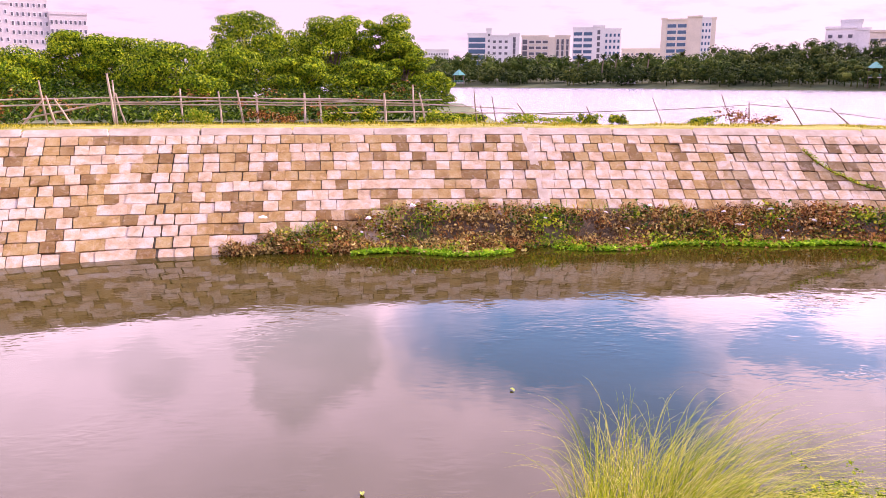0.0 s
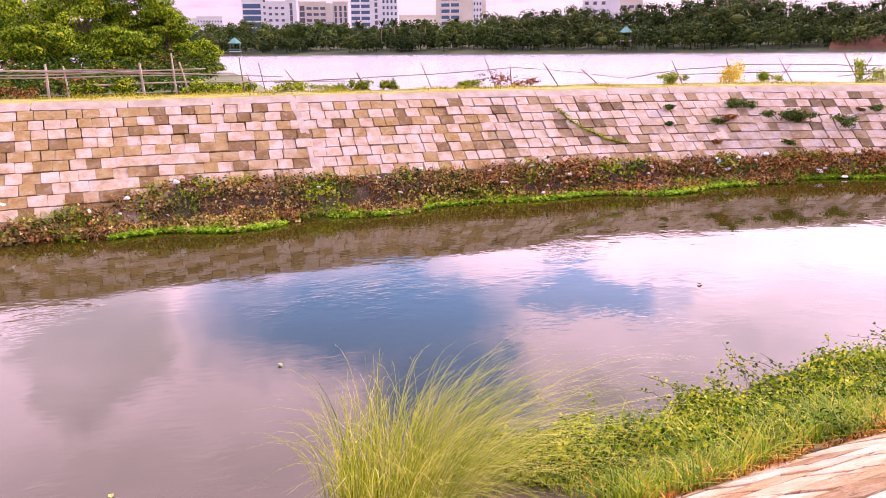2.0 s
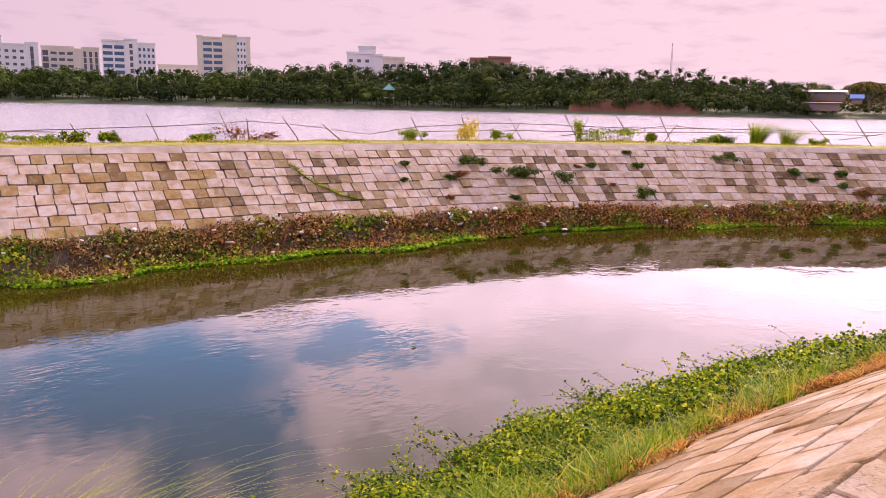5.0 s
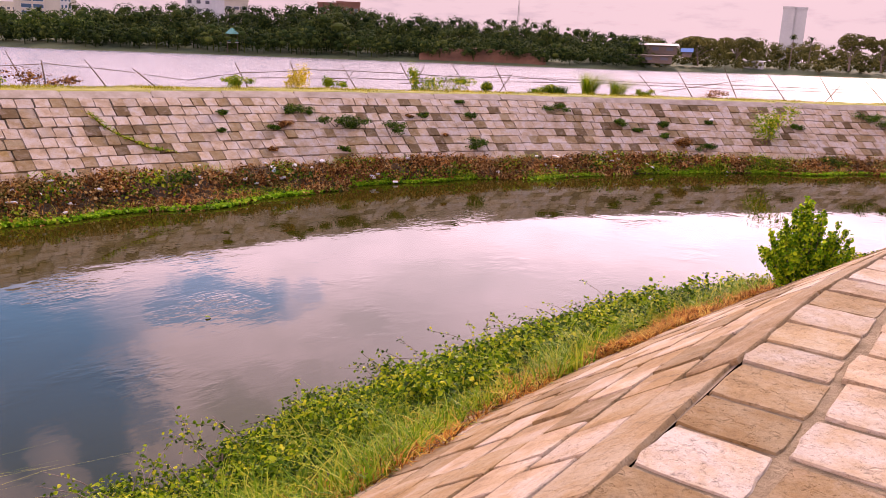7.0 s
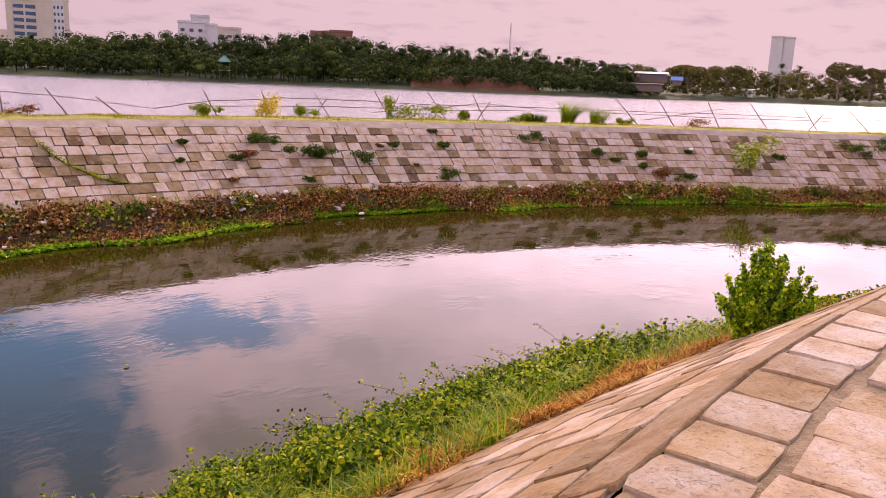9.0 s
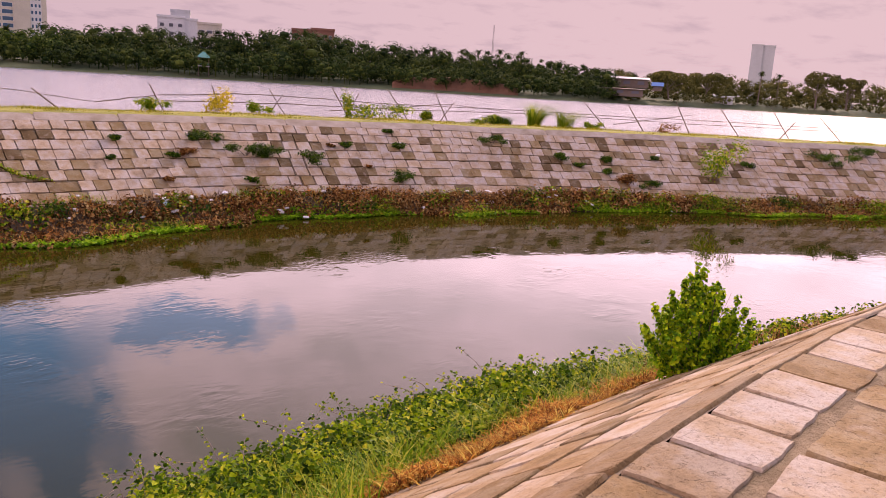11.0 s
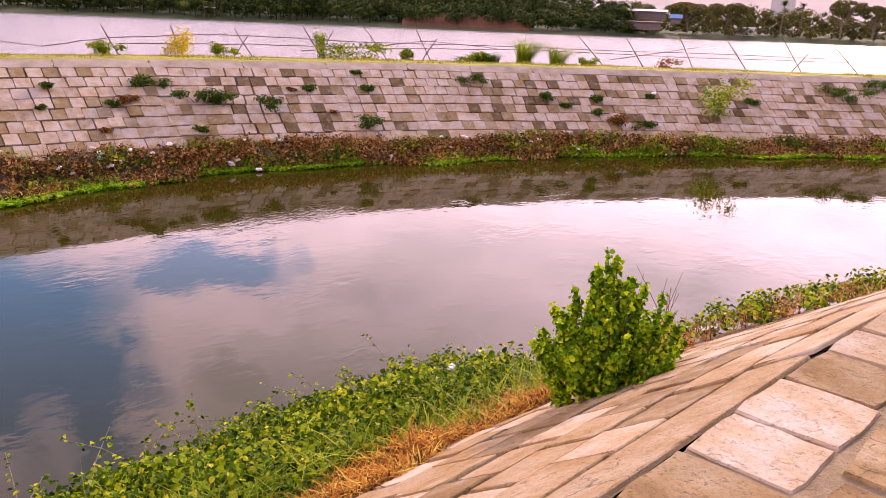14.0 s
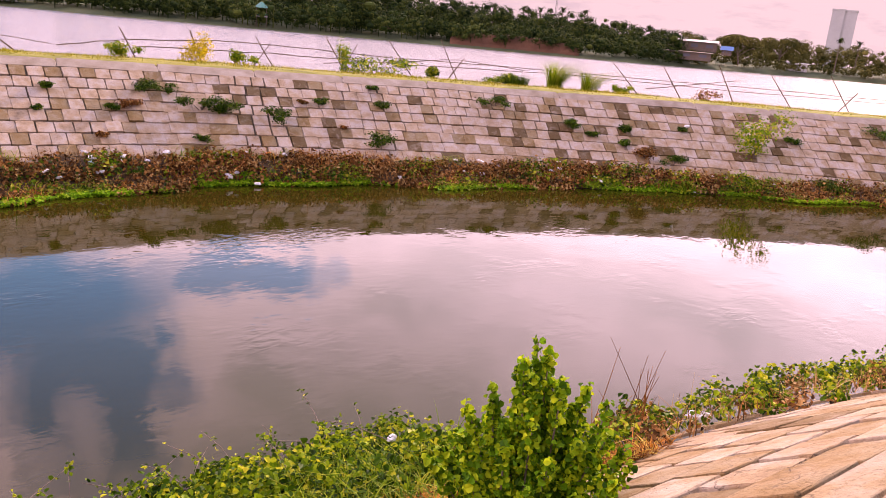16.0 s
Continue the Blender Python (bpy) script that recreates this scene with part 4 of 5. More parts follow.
# ---- far shore details ----
M_TIN = mat_paint("tin_roof", (0.50, 0.46, 0.42), 0.5)
M_BLUE = mat_paint("blue_sheet", (0.10, 0.22, 0.45), 0.6)
M_STEEL = mat_paint("mast_steel", (0.40, 0.36, 0.36), 0.6)


def pavilion(az, dist, label, lift=0.0):
    x, y = place(az, dist)
    root = empty("pavilion", pose(x, y, LAKE + lift, 0, 0, -az), label, "pavilion", "lakeside pavilions")
    for px in (-1.7, 1.7):
        for py in (-1.7, 1.7):
            box_part("post", px - 0.12, px + 0.12, py - 0.12, py + 0.12, -4.0, 4.6, M_BARK, root)
    box_part("deck", -2.1, 2.1, -2.1, 2.1, 1.5, 1.75, M_GREY, root, 0.05)
    for py in (-1.95, 1.95):
        box_part("railing", -2.0, 2.0, py - 0.05, py + 0.05, 2.2, 2.5, M_TEAL, root)
    bm = bmesh.new()
    bmesh.ops.create_cone(bm, cap_ends=True, segments=6, radius1=2.9, radius2=0.3, depth=2.0, matrix=Matrix.Translation((0, 0, 5.5)))
    part("roof", bm, M_TEAL, root)
    return root


pavilion(28.55, 290, "teal-roofed lookout pavilion standing on stilts by the lake", 2.6)
pavilion(1.15, 299, "small green lakeside pavilion on stilts")


def hut(name, label, az, dist, w, d, h, z, wall, roof, pitch=0.8):
    x, y = place(az, dist)
    root = empty(name, pose(x, y, z, 0, 0, -az), label, "hut")
    box_part("wall", -w / 2, w / 2, 0, d, -0.5, h, wall, root)
    for k in range(3):
        c = -w / 2 + w * (k + 0.5) / 3
        box_part("window", c - w * 0.08, c + w * 0.08, -0.08, 0.1, h * 0.3, h * 0.75, M_DARKGLASS, root)
    bm = bmesh.new()
    vs = [bm.verts.new(p) for p in ((-w / 2 - 0.6, -0.9, h), (w / 2 + 0.6, -0.9, h), (w / 2 + 0.6, d + 0.9, h), (-w / 2 - 0.6, d + 0.9, h), (-w / 2 - 0.6, d / 2, h + pitch), (w / 2 + 0.6, d / 2, h + pitch))]
    for f in ((0, 1, 5, 4), (2, 3, 4, 5), (0, 4, 3), (1, 2, 5), (0, 3, 2, 1)):
        bm.faces.new([vs[i] for i in f])
    part("roof", bm, roof, root)
    return root


hut("white_house", "small white house at the edge of the woods", 13.1, 309, 6.4, 5, 2.2, 1.2, M_WHITE, M_WHITE, 0.3)
hut("long_shed", "long open shed with a pale tin roof on the far bank", 57.9, 338, 17, 8, 3.0, 6.0, M_BARK, M_TIN, 0.9)
hut("low_wall_house", "low brown building below the tin-roofed shed", 57.5, 326, 18, 4, 2.4, 2.4, M_BARK, M_BARK, 0.3)
hut("white_house", "white house half hidden in the hazy woods", 64.3, 400, 9, 6, 3.0, 1.6, M_WHITE, M_WHITE, 0.4)
for a in (70.6, 71.3, 71.9):
    hut("white_house", "row of small pale houses far along the shore", a, 470, 5, 5, 3.0, 2.2, M_WHITE, M_WHITE, 0.4)
hut("blue_stall", "small stall with a blue roof on the far bank", 60.0, 330, 3.6, 3, 1.4, 5.2, M_BARK, M_BLUE, 1.5)

# bare red earth cut into the far bank
ra = np.linspace(41.5, 50.5, 26)
rr = np.random.default_rng(5)
rv = []
for a in ra:
    e = math.sin(math.pi * (a - 41.2) / 9.6) ** 0.5
    base = shore(a) + 5
    rv += [polar(a, base, -0.6), polar(a, base + 1.5, 1.0 + rr.normal() * 0.2), polar(a, base + 3.0, 1.2 + 3.4 * e + rr.normal() * 0.25), polar(a, base + 12, 1.0 + 4.0 * e)]
tagged(link_mesh("ground_red_bank", rv, [(i * 4 + j, i * 4 + j + 1, i * 4 + j + 5, i * 4 + j + 4) for i in range(25) for j in range(3)], M_RED_EARTH), "bare red earth bank on the far shore", "ground", kind="structure")

# radio mast
mx, my = place(48.3, 420)
mast = empty("radio_mast", pose(mx, my, 5), "thin lattice radio mast above the woods", "mast")
for k, (px, py) in enumerate(((-0.6, -0.4), (0.6, -0.4), (0, 0.7))):
    bm = bmesh.new()
    tube(bm, [(px, py, 0), (px * 0.3, py * 0.3, 29)], [0.14, 0.08], 5)
    part("leg", bm, M_STEEL, mast)
for k in range(12):
    f = 1 - 0.7 * k / 12
    box_part("brace", -0.6 * f, 0.6 * f, -0.4 * f - 0.05, -0.4 * f + 0.05, 2 + k * 2.2, 2.14 + k * 2.2, M_STEEL, mast)


def palm(az, dist, h, seed, z=3.0):
    """A palm: slender ringed trunk and a head of drooping fronds."""
    rng = np.random.default_rng(seed)
    x, y = place(az, dist)
    root = empty("palm_tree", pose(x, y, z), "tall slender palm rising above the far woods", "tree", "palms on the far shore")
    bm = bmesh.new()
    tube(bm, [(0, 0, -1), (0.2, 0, h * 0.5), (0.5, 0, h)], [0.28, 0.22, 0.18], 6)
    part("trunk", bm, M_BARK, root)
    k = 34
    a = rng.uniform(0, math.tau, k)
    lean = np.stack([np.cos(a), np.sin(a), np.zeros(k)], 1) * rng.uniform(0.7, 1.1, (k, 1))
    v, q = blades(np.tile([[0.5, 0, h]], (k, 1)), rng.uniform(2.6, 4.6, k), lean * 0.8, 0.9, rng, 6, rng.uniform(0.7, 2.4, (k, 1)))
    quick_mesh("fronds", v, q, M_LEAF_FAR, root)


for i, (a, dist, h) in enumerate([(48.9, 330, 12.5), (46.6, 330, 11.2), (46.2, 335, 11.8), (45.3, 330, 10.5), (66.5, 405, 12), (16.6, 318, 7.6), (11.3, 316, 7.0), (9.6, 318, 6.6), (12.2, 322, 7.4), (14.4, 316, 7.0), (67.6, 430, 12), (50.4, 335, 12.5), (47.4, 332, 12.0), (44.2, 335, 11.5)]):
    palm(a, dist, h, 300 + i)
for i, (a, dist, h, r) in enumerate([(70.0, 420, 17.5, 8.5), (71.8, 425, 15.5, 7.0), (63.2, 390, 13.0, 8.0), (60.8, 360, 12.0, 8.0)]):
    tx, ty = place(a, dist)
    tree("tree", tx, ty, 2.0, h, r, 2200, 1.0, 330 + i, "wide umbrella-shaped tree on the hazy far shore", M_LEAF_HAZED, 0.55, 14, "umbrella trees", 1.2)


# ---- vegetation along the foot of the far bank ----
def far_edge(s):
    """How far the weeds reach over the water."""
    return np.maximum(4.35 + 0.35 * np.sin(s * 0.55) + 0.2 * np.sin(s * 1.7 + 1) - np.clip((s - 62) * 0.02, 0, 0.35), 3.98) + np.interp(s, [far_bank.s_near(-3), far_bank.s_near(5), far_bank.s_near(12), far_bank.s_near(22)], [0.35, 0.30, 0.0, -0.33])


def far_top(s):
    return 2.75 + 0.22 * np.sin(s * 0.7 + 2) + 0.15 * np.sin(s * 2.1) + 0.12 * np.sin(s * 5.3 + 1) + np.clip((S_VEG + 4.2 - s) * 0.26, 0, 1.05)


S_VEG = far_bank.s_near(-5.6)
prof = [(2.75, on_far(2.75) - 0.08), (2.95, on_far(2.95) + 0.03), (3.3, -1.80), (3.6, -1.98), (3.86, -2.22), (4.4, -2.42), (5.2, -2.7)]
v, q = far_bank.sheet(prof, S_VEG, far_bank.length, 0.3, 0.03, 9)
v = np.array(v, float)
v[:, 2] -= 0.9 * np.clip((-0.8 - v[:, 0]) / 3.5, 0, 1)
tagged(quick_mesh("ground_far_toe", v, q, M_EARTH), "muddy foot of the far bank under litter and dead vines", "ground", kind="structure")


def toe_z(d):
    return np.interp(d, [p[0] for p in prof], [p[1] for p in prof])


def leafy_heaps(name, lumps, count, long0, long1, mat, label, rng, shape=0.75, upright=0.4):
    """Leaves over a scatter of low heaps, with the ground dark in the hollows between them."""
    p, u = lump_points(rng, lumps, count, 0.30)
    keep = u[:, 2] > -0.35
    p, u = p[keep], u[keep]
    size = rng.uniform(long0, long1, len(p))
    v, q = leaf_cards(p, u + np.array([0, 0, upright]) + rng.normal(size=p.shape) * 0.55, size, size * shape * rng.uniform(0.75, 1.2, len(p)), rng)
    return tagged(quick_mesh(name, v, q, mat), label, "plants", kind="stuff")


rng = np.random.default_rng(51)
n = 3300
s = rng.uniform(S_VEG, far_bank.length - 14, n)
u = rng.beta(1.0, 1.25, n)
lo, hi = far_top(s), far_edge(s) - 0.12
d = lo + (hi - lo) * u
pz = np.array([noise.noise((a * 0.8, b * 1.1, 3.0)) for a, b in zip(s, d)])
xy = far_bank.at(s, d)
base = np.maximum(np.where(s < S_VEG + 4, on_far(d), toe_z(d)), water_z(xy[:, 0]) + 0.01)
rad = rng.uniform(0.09, 0.31, n) * (1 + 0.5 * pz)
tall = rad * rng.uniform(0.45, 1.15, n) * np.interp(u, [0, 0.25, 0.8, 1], [0.5, 1.1, 1.0, 0.5])
pick = pz + rng.normal(size=n) * 0.22 + np.interp(xy[:, 0], [-5, 3, 9, 14, 18], [0.24, 0.22, 0.16, 0.12, 0.11])
left_part = xy[:, 0] + rng.normal(size=n) * 2.5 < 6.5
heaps_of = [("golden_vines", M_GOLD, (pick < 0.20) & left_part, 44, "golden dry vines heaped at the foot of the bank"), ("dead_vines", M_VINE, (pick < 0.0) & ~left_part, 46, "tangle of dead dark brown vines at the foot of the bank"), ("rust_vines", M_DRY, (pick >= np.where(left_part, 0.20, 0.0)) & (pick < 0.33), 42, "rust-coloured dry leaves among the dead vines"),
            ("bank_herbs", M_LEAF_DARK, (pick >= 0.33) & (pick < 0.45), 40, "dark green leafy herbs growing through the dead vines"), ("yellow_herbs", M_GRASS, pick >= 0.45, 42, "yellow-green herbs growing through the dead vines")]
for name, mat, sel, each, label in heaps_of:
    lumps = np.column_stack([xy[sel], base[sel] + 0.02, rad[sel] * 1.25, rad[sel] * 1.25, tall[sel]])
    leafy_heaps(name, lumps, int(sel.sum()) * each, 0.035, 0.10, mat, label, rng)
# stalks lying and standing among them
n = 26000
s = rng.uniform(S_VEG, far_bank.length - 14, n)
u = rng.beta(1.0, 1.3, n)
d = far_top(s) - 0.12 + (far_edge(s) - far_top(s)) * u
pz = np.array([noise.noise((a * 0.9, b * 1.6, 13.0)) for a, b in zip(s, d)])
xy = far_bank.at(s, d)
roots = np.column_stack([xy, np.maximum(np.where(s < S_VEG + 4, on_far(d), toe_z(d)), water_z(xy[:, 0]) + 0.01) + rng.uniform(0.0, 0.10, n)])
lean = rng.normal(size=(n, 3)) * np.array([1.4, 1.4, 0.3])
for name, mat, sel, label in (("dry_stalks", M_VINE, pz < 0.08, "dead brown stalks on the foot of the bank"), ("rust_stalks", M_STRAW, (pz >= 0.08) & (pz < 0.24), "rust-coloured dry stalks on the foot of the bank"), ("bank_grass", M_GRASS, pz >= 0.24, "tufts of yellow-green grass on the foot of the bank")):
    k = int(sel.sum())
    v, q = blades(roots[sel], rng.uniform(0.08, 0.32, k), lean[sel], rng.uniform(0.006, 0.018, k), rng, 2, 1.0)
    tagged(quick_mesh(name, v, q, mat), label, "plants", kind="stuff")

n = 30000
s = rng.uniform(far_bank.s_near(-2.8), far_bank.length - 14, n)
pz = np.array([noise.noise((a * 0.45, 0.0, 8.0)) + 0.5 * noise.noise((a * 1.7, 0.0, 9.0)) for a in s])
e = far_edge(s) + 0.15 * pz
d = e - np.abs(rng.normal(size=n)) * np.clip(0.20 + 0.28 * pz, 0.03, 0.5) + rng.normal(size=n) * 0.03
keep = pz + rng.normal(size=n) * 0.10 > -0.22
s, d = s[keep], d[keep]
xy = far_bank.at(s, d)
c = np.column_stack([xy, np.maximum(toe_z(d), water_z(xy[:, 0])) + rng.uniform(0.0, 0.07, len(s))])
v, q = leaf_cards(c, rng.normal(size=c.shape) * 0.5 + np.array([0, 0, 1.0]), rng.uniform(0.05, 0.12, len(c)), rng.uniform(0.04, 0.08, len(c)), rng)
tagged(quick_mesh("water_weed", v, q, M_MAT), "bright green floating weed along the far waterline", "plants", kind="stuff")


# ---- small weeds rooted in the joints of the far bank ----
def weed(name, x, y, z, r, h, leaves, size, seed, label, mat, group="", category="plant", n_stems=5):
    rng = np.random.default_rng(seed)
    root = empty(name, pose(x, y, z), label, category, group)
    ls = [(rng.normal() * r * 0.4, rng.normal() * r * 0.4, h * rng.uniform(0.2, 0.75), r * rng.uniform(0.35, 0.6), r * rng.uniform(0.35, 0.6), h * rng.uniform(0.25, 0.4)) for _ in range(7)]
    for l in ls[:n_stems]:
        bm = bmesh.new()
        tube(bm, [(0, 0, -0.03), (l[0] * 0.4, l[1] * 0.4, l[2] * 0.5), l[:3]], [0.012, 0.009, 0.004], 4)
        part("stem", bm, M_BARK, root)
    p, u = lump_points(rng, ls, leaves, 0.5)
    v, q = leaf_cards(p, u + np.array([0, 0, 0.6]) + rng.normal(size=p.shape) * 0.5, size * rng.uniform(0.6, 1.3, leaves), size * 0.6 * rng.uniform(0.7, 1.3, leaves), rng)
    quick_mesh("foliage", v, q, mat, root)
    return root


WEEDS = [(13.37, 21.06, .22), (13.02, 20.44, .17), (14.58, 20.35, .25), (14.96, 20.42, .3), (15.46, 20.96, .4), (16.12, 20.78, .3), (16.6, 20.2, .5), (17.1, 20.0, .5), (18.26, 19.47, .48), (19.72, 19.64, .25), (21.25, 19.1, .26), (20.42, 18.09, .5),
         (14.08, 19.61, .16), (16.26, 19.2, .22), (21.3, 19.73, .2), (19.17, 19.74, .14), (19.82, 18.73, .15), (24.55, 18.18, .4), (26.14, 16.56, .34), (26.5, 16.0, .28), (27.53, 15.72, .3), (27.18, 15.28, .3), (27.4, 14.8, .45), (28.0, 14.2, .36), (29.25, 14.84, .2), (31.97, 12.82, .3), (31.3, 11.2, .6), (34.77, 11.15, .7), (36.2, 10.6, .6)]


def far_z(x, y):
    p = far_bank.p
    i = int(np.argmin((p[:, 0] - x) ** 2 + (p[:, 1] - y) ** 2))
    return on_far(float(np.dot(np.array([x, y]) - p[i], far_bank.n[i]))) + 0.02


for i, (x, y, r) in enumerate(WEEDS):
    k = int(np.argmin((far_bank.p[:, 0] - x) ** 2 + (far_bank.p[:, 1] - y) ** 2))
    x, y = np.array([x, y]) + far_bank.n[k] * min(0.2, r * 0.45)
    dry = i in (3, 12, 15, 16, 22)
    weed("wall_weed", x, y, far_z(x, y), r * 0.95, r * 0.75, int(250 + 2600 * r * r), 0.055, 400 + i, "dark withered weed rooted between wall blocks" if dry else "green bushy weed rooted between wall blocks", M_DRY if dry else M_LEAF_DARK, "weeds on the far bank")
weed("wall_bush", 30.3, 13.0, far_z(30.3, 13.0), 0.85, 1.6, 1000, 0.085, 440, "straggly olive bush growing out of the far bank", M_GRASS)
# creeping runner on the wall
bm = bmesh.new()
runner = [(9.85, 21.25), (10.0, 20.85), (10.25, 20.5), (10.6, 20.2), (10.9, 19.95), (11.45, 19.75)]
tube(bm, [(x, y, far_z(x, y) + 0.03) for x, y in runner], [0.010, 0.016, 0.012, 0.018, 0.012, 0.006], 5)
creeper = empty("wall_creeper", pose(0, 0, 0), "thin yellowish creeper hanging down the block wall", "plant")
part("stem", bm, M_STRAW, creeper)
rng = np.random.default_rng(445)
k = 420
w = rng.uniform(0, len(runner) - 1.001, k)
rp = np.array([(*r_, far_z(*r_) + 0.05) for r_ in runner])
c = np.stack([np.interp(w, np.arange(len(rp)), rp[:, j]) for j in range(3)], 1) + rng.normal(size=(k, 3)) * np.array([0.045, 0.045, 0.025])
v, q = leaf_cards(c, rng.normal(size=c.shape) * 0.6 + np.array([0, -0.6, 0.8]), rng.uniform(0.03, 0.07, k), rng.uniform(0.02, 0.045, k), rng)
quick_mesh("leaves", v, q, M_GRASS, creeper)


# ---- litter ----
M_LITTER = [Nodes("white_plastic").done((0.75, 0.73, 0.72), 0.45), Nodes("grey_foam").done((0.55, 0.54, 0.55), 0.8), Nodes("orange_plastic").done((0.75, 0.20, 0.03), 0.5), Nodes("pale_blue_plastic").done((0.35, 0.48, 0.58), 0.4)]


def litter(x, y, z, size, seed, mat, label):
    """A crumpled piece of litter."""
    rng = np.random.default_rng(seed)
    bm = bmesh.new()
    bmesh.ops.create_icosphere(bm, subdivisions=2, radius=1.0)
    sx, sy, sz = size * rng.uniform(0.8, 1.3), size * rng.uniform(0.4, 0.8), size * rng.uniform(0.3, 0.6)
    for v in bm.verts:
        k = 1 + 0.4 * noise.noise(v.co * 1.7 + Vector((seed, 0, 0)))
        v.co = Vector((v.co.x * sx * k, v.co.y * sy * k, max(v.co.z, -0.5) * sz * k))
    me = bpy.data.meshes.new("litter")
    bm.to_mesh(me)
    bm.free()
    me.materials.append(mat)
    ob = new("litter", me)
    ob.matrix_world = pose(x, y, z, rng.uniform(-20, 20), rng.uniform(-20, 20), rng.uniform(0, 360))
    return tagged(ob, label, "litter", "litter along the bank")


LITTER = [(11.82, 19.29), (13.6, 19.07), (14.33, 18.77), (13.97, 18.48), (11.57, 18.73), (13.32, 18.36), (12.9, 18.33), (13.61, 18.65), (17.03, 18.52), (17.85, 18.15), (18.63, 17.84), (17.54, 18.4), (15.28, 18.84), (11.35, 18.51), (22.66, 16.44), (21.97, 16.29), (24.81, 15.63),
          (23.02, 16.11), (25.26, 14.67), (27.5, 13.69), (29.16, 12.51), (29.91, 11.8), (29.43, 14.81), (29.82, 12.01), (-1.79, 18.47), (-0.93, 18.09), (-1.38, 18.04), (-4.28, 18.18), (-3.4, 17.67), (5.2, 19.2), (7.0, 19.0), (9.1, 18.7), (8.2, 19.1)]
lrng = np.random.default_rng(55)
ls_ = lrng.uniform(far_bank.s_near(-4), far_bank.s_near(31), 34)
LITTER += [tuple(q_) for q_ in far_bank.at(ls_, lrng.uniform(2.9, 3.9, 34))]
p_, n_ = far_bank.p, far_bank.n
for i, (x, y) in enumerate(LITTER):
    k = int(np.argmin((p_[:, 0] - x) ** 2 + (p_[:, 1] - y) ** 2))
    dd = float(np.dot(np.array([x, y]) - p_[k], n_[k]))
    z = max(float(toe_z(dd) if dd > 2.8 else on_far(dd)), float(water_z(x)) - 0.06) + (0.12 if dd > 2.8 else 0.05)
    mat, word = (M_LITTER[2], "orange") if i == 11 else (M_LITTER[3], "pale blue") if i in (7, 20) else (M_LITTER[1], "grey") if i % 4 == 1 else (M_LITTER[0], "white")
    litter(x, y, float(z), 0.05 + 0.055 * ((i * 7) % 5) / 4, 500 + i, mat, f"crumpled {word} plastic litter among dead vines")


# ---- fences of bamboo on the dike ----
def dike(s, d, z):
    x, y = far_bank.at(np.array([s]), np.array([d]))[0]
    return Vector((x, y, z))


def fence(name, label, posts, rails, mat, d, rad, seed):
    root = empty(name, pose(0, 0, 0), label, "fence")
    rng = np.random.default_rng(seed)
    for s0, s1, top in posts:
        a, b = dike(s0, d + rng.normal() * 0.06, CREST - 0.32), dike(s1, d + rng.normal() * 0.1, top)
        bm = bmesh.new()
        r = rad * rng.uniform(0.8, 1.25)
        tube(bm, [a, a.lerp(b, 0.5) + Vector((rng.normal() * 0.012, 0, 0)), b], [r * 1.1, r, r * 0.8], 7)
        part("post", bm, mat, root)
    for pts in rails:
        fine = []
        for (sa_, za), (sb_, zb) in zip(pts, pts[1:]):
            for k in range(5):
                u = k / 5
                fine.append(dike(sa_ + (sb_ - sa_) * u, d - 0.04 + rng.normal() * 0.008, za + (zb - za) * u + rng.normal() * 0.008))
        fine.append(dike(pts[-1][0], d - 0.04, pts[-1][1]))
        bm = bmesh.new()
        tube(bm, fine, [rad * (0.85 - 0.35 * i / len(fine)) for i in range(len(fine))], 6)
        part("rail", bm, mat, root)
    return root


fence("bamboo_fence", "weathered bamboo post and rail fence along the dike", [(36.06, 36.83, 0.92), (36.9, 36.77, 1.49), (37.16, 36.96, 1.01), (37.67, 37.16, 0.92), (38.83, 38.7, 1.71), (38.89, 38.83, 1.5), (39.15, 38.89, 1.1), (40.24, 40.18, 1.24), (41.53, 41.46, 1.16), (42.23, 42.04, 1.2), (42.62, 42.62, 1.1), (44.1, 44.1, 1.11), (44.61, 44.55, 1.05), (46.54, 46.48, 1.12), (47.38, 47.31, 1.4), (47.7, 47.5, 1.12), (34.6, 34.4, 1.2), (32.8, 32.9, 1.3), (31, 30.8, 1.2)],
      [[(29, 0.85), (34, 0.86), (37, 0.92), (40, 0.98), (43.2, 0.93), (47.6, 0.86)], [(29, 0.6), (34, 0.68), (38, 0.75), (42.5, 0.72), (47.8, 0.70)], [(36.2, 0.30), (38.6, 0.80), (41.5, 0.85), (44, 0.78), (48.2, 0.90)], [(43.2, 0.92), (46, 0.82), (50.5, 0.60)], [(44.8, 0.46), (47.5, 0.48), (52.6, 0.42)]], M_BAMBOO, -5.0, 0.034, 61)
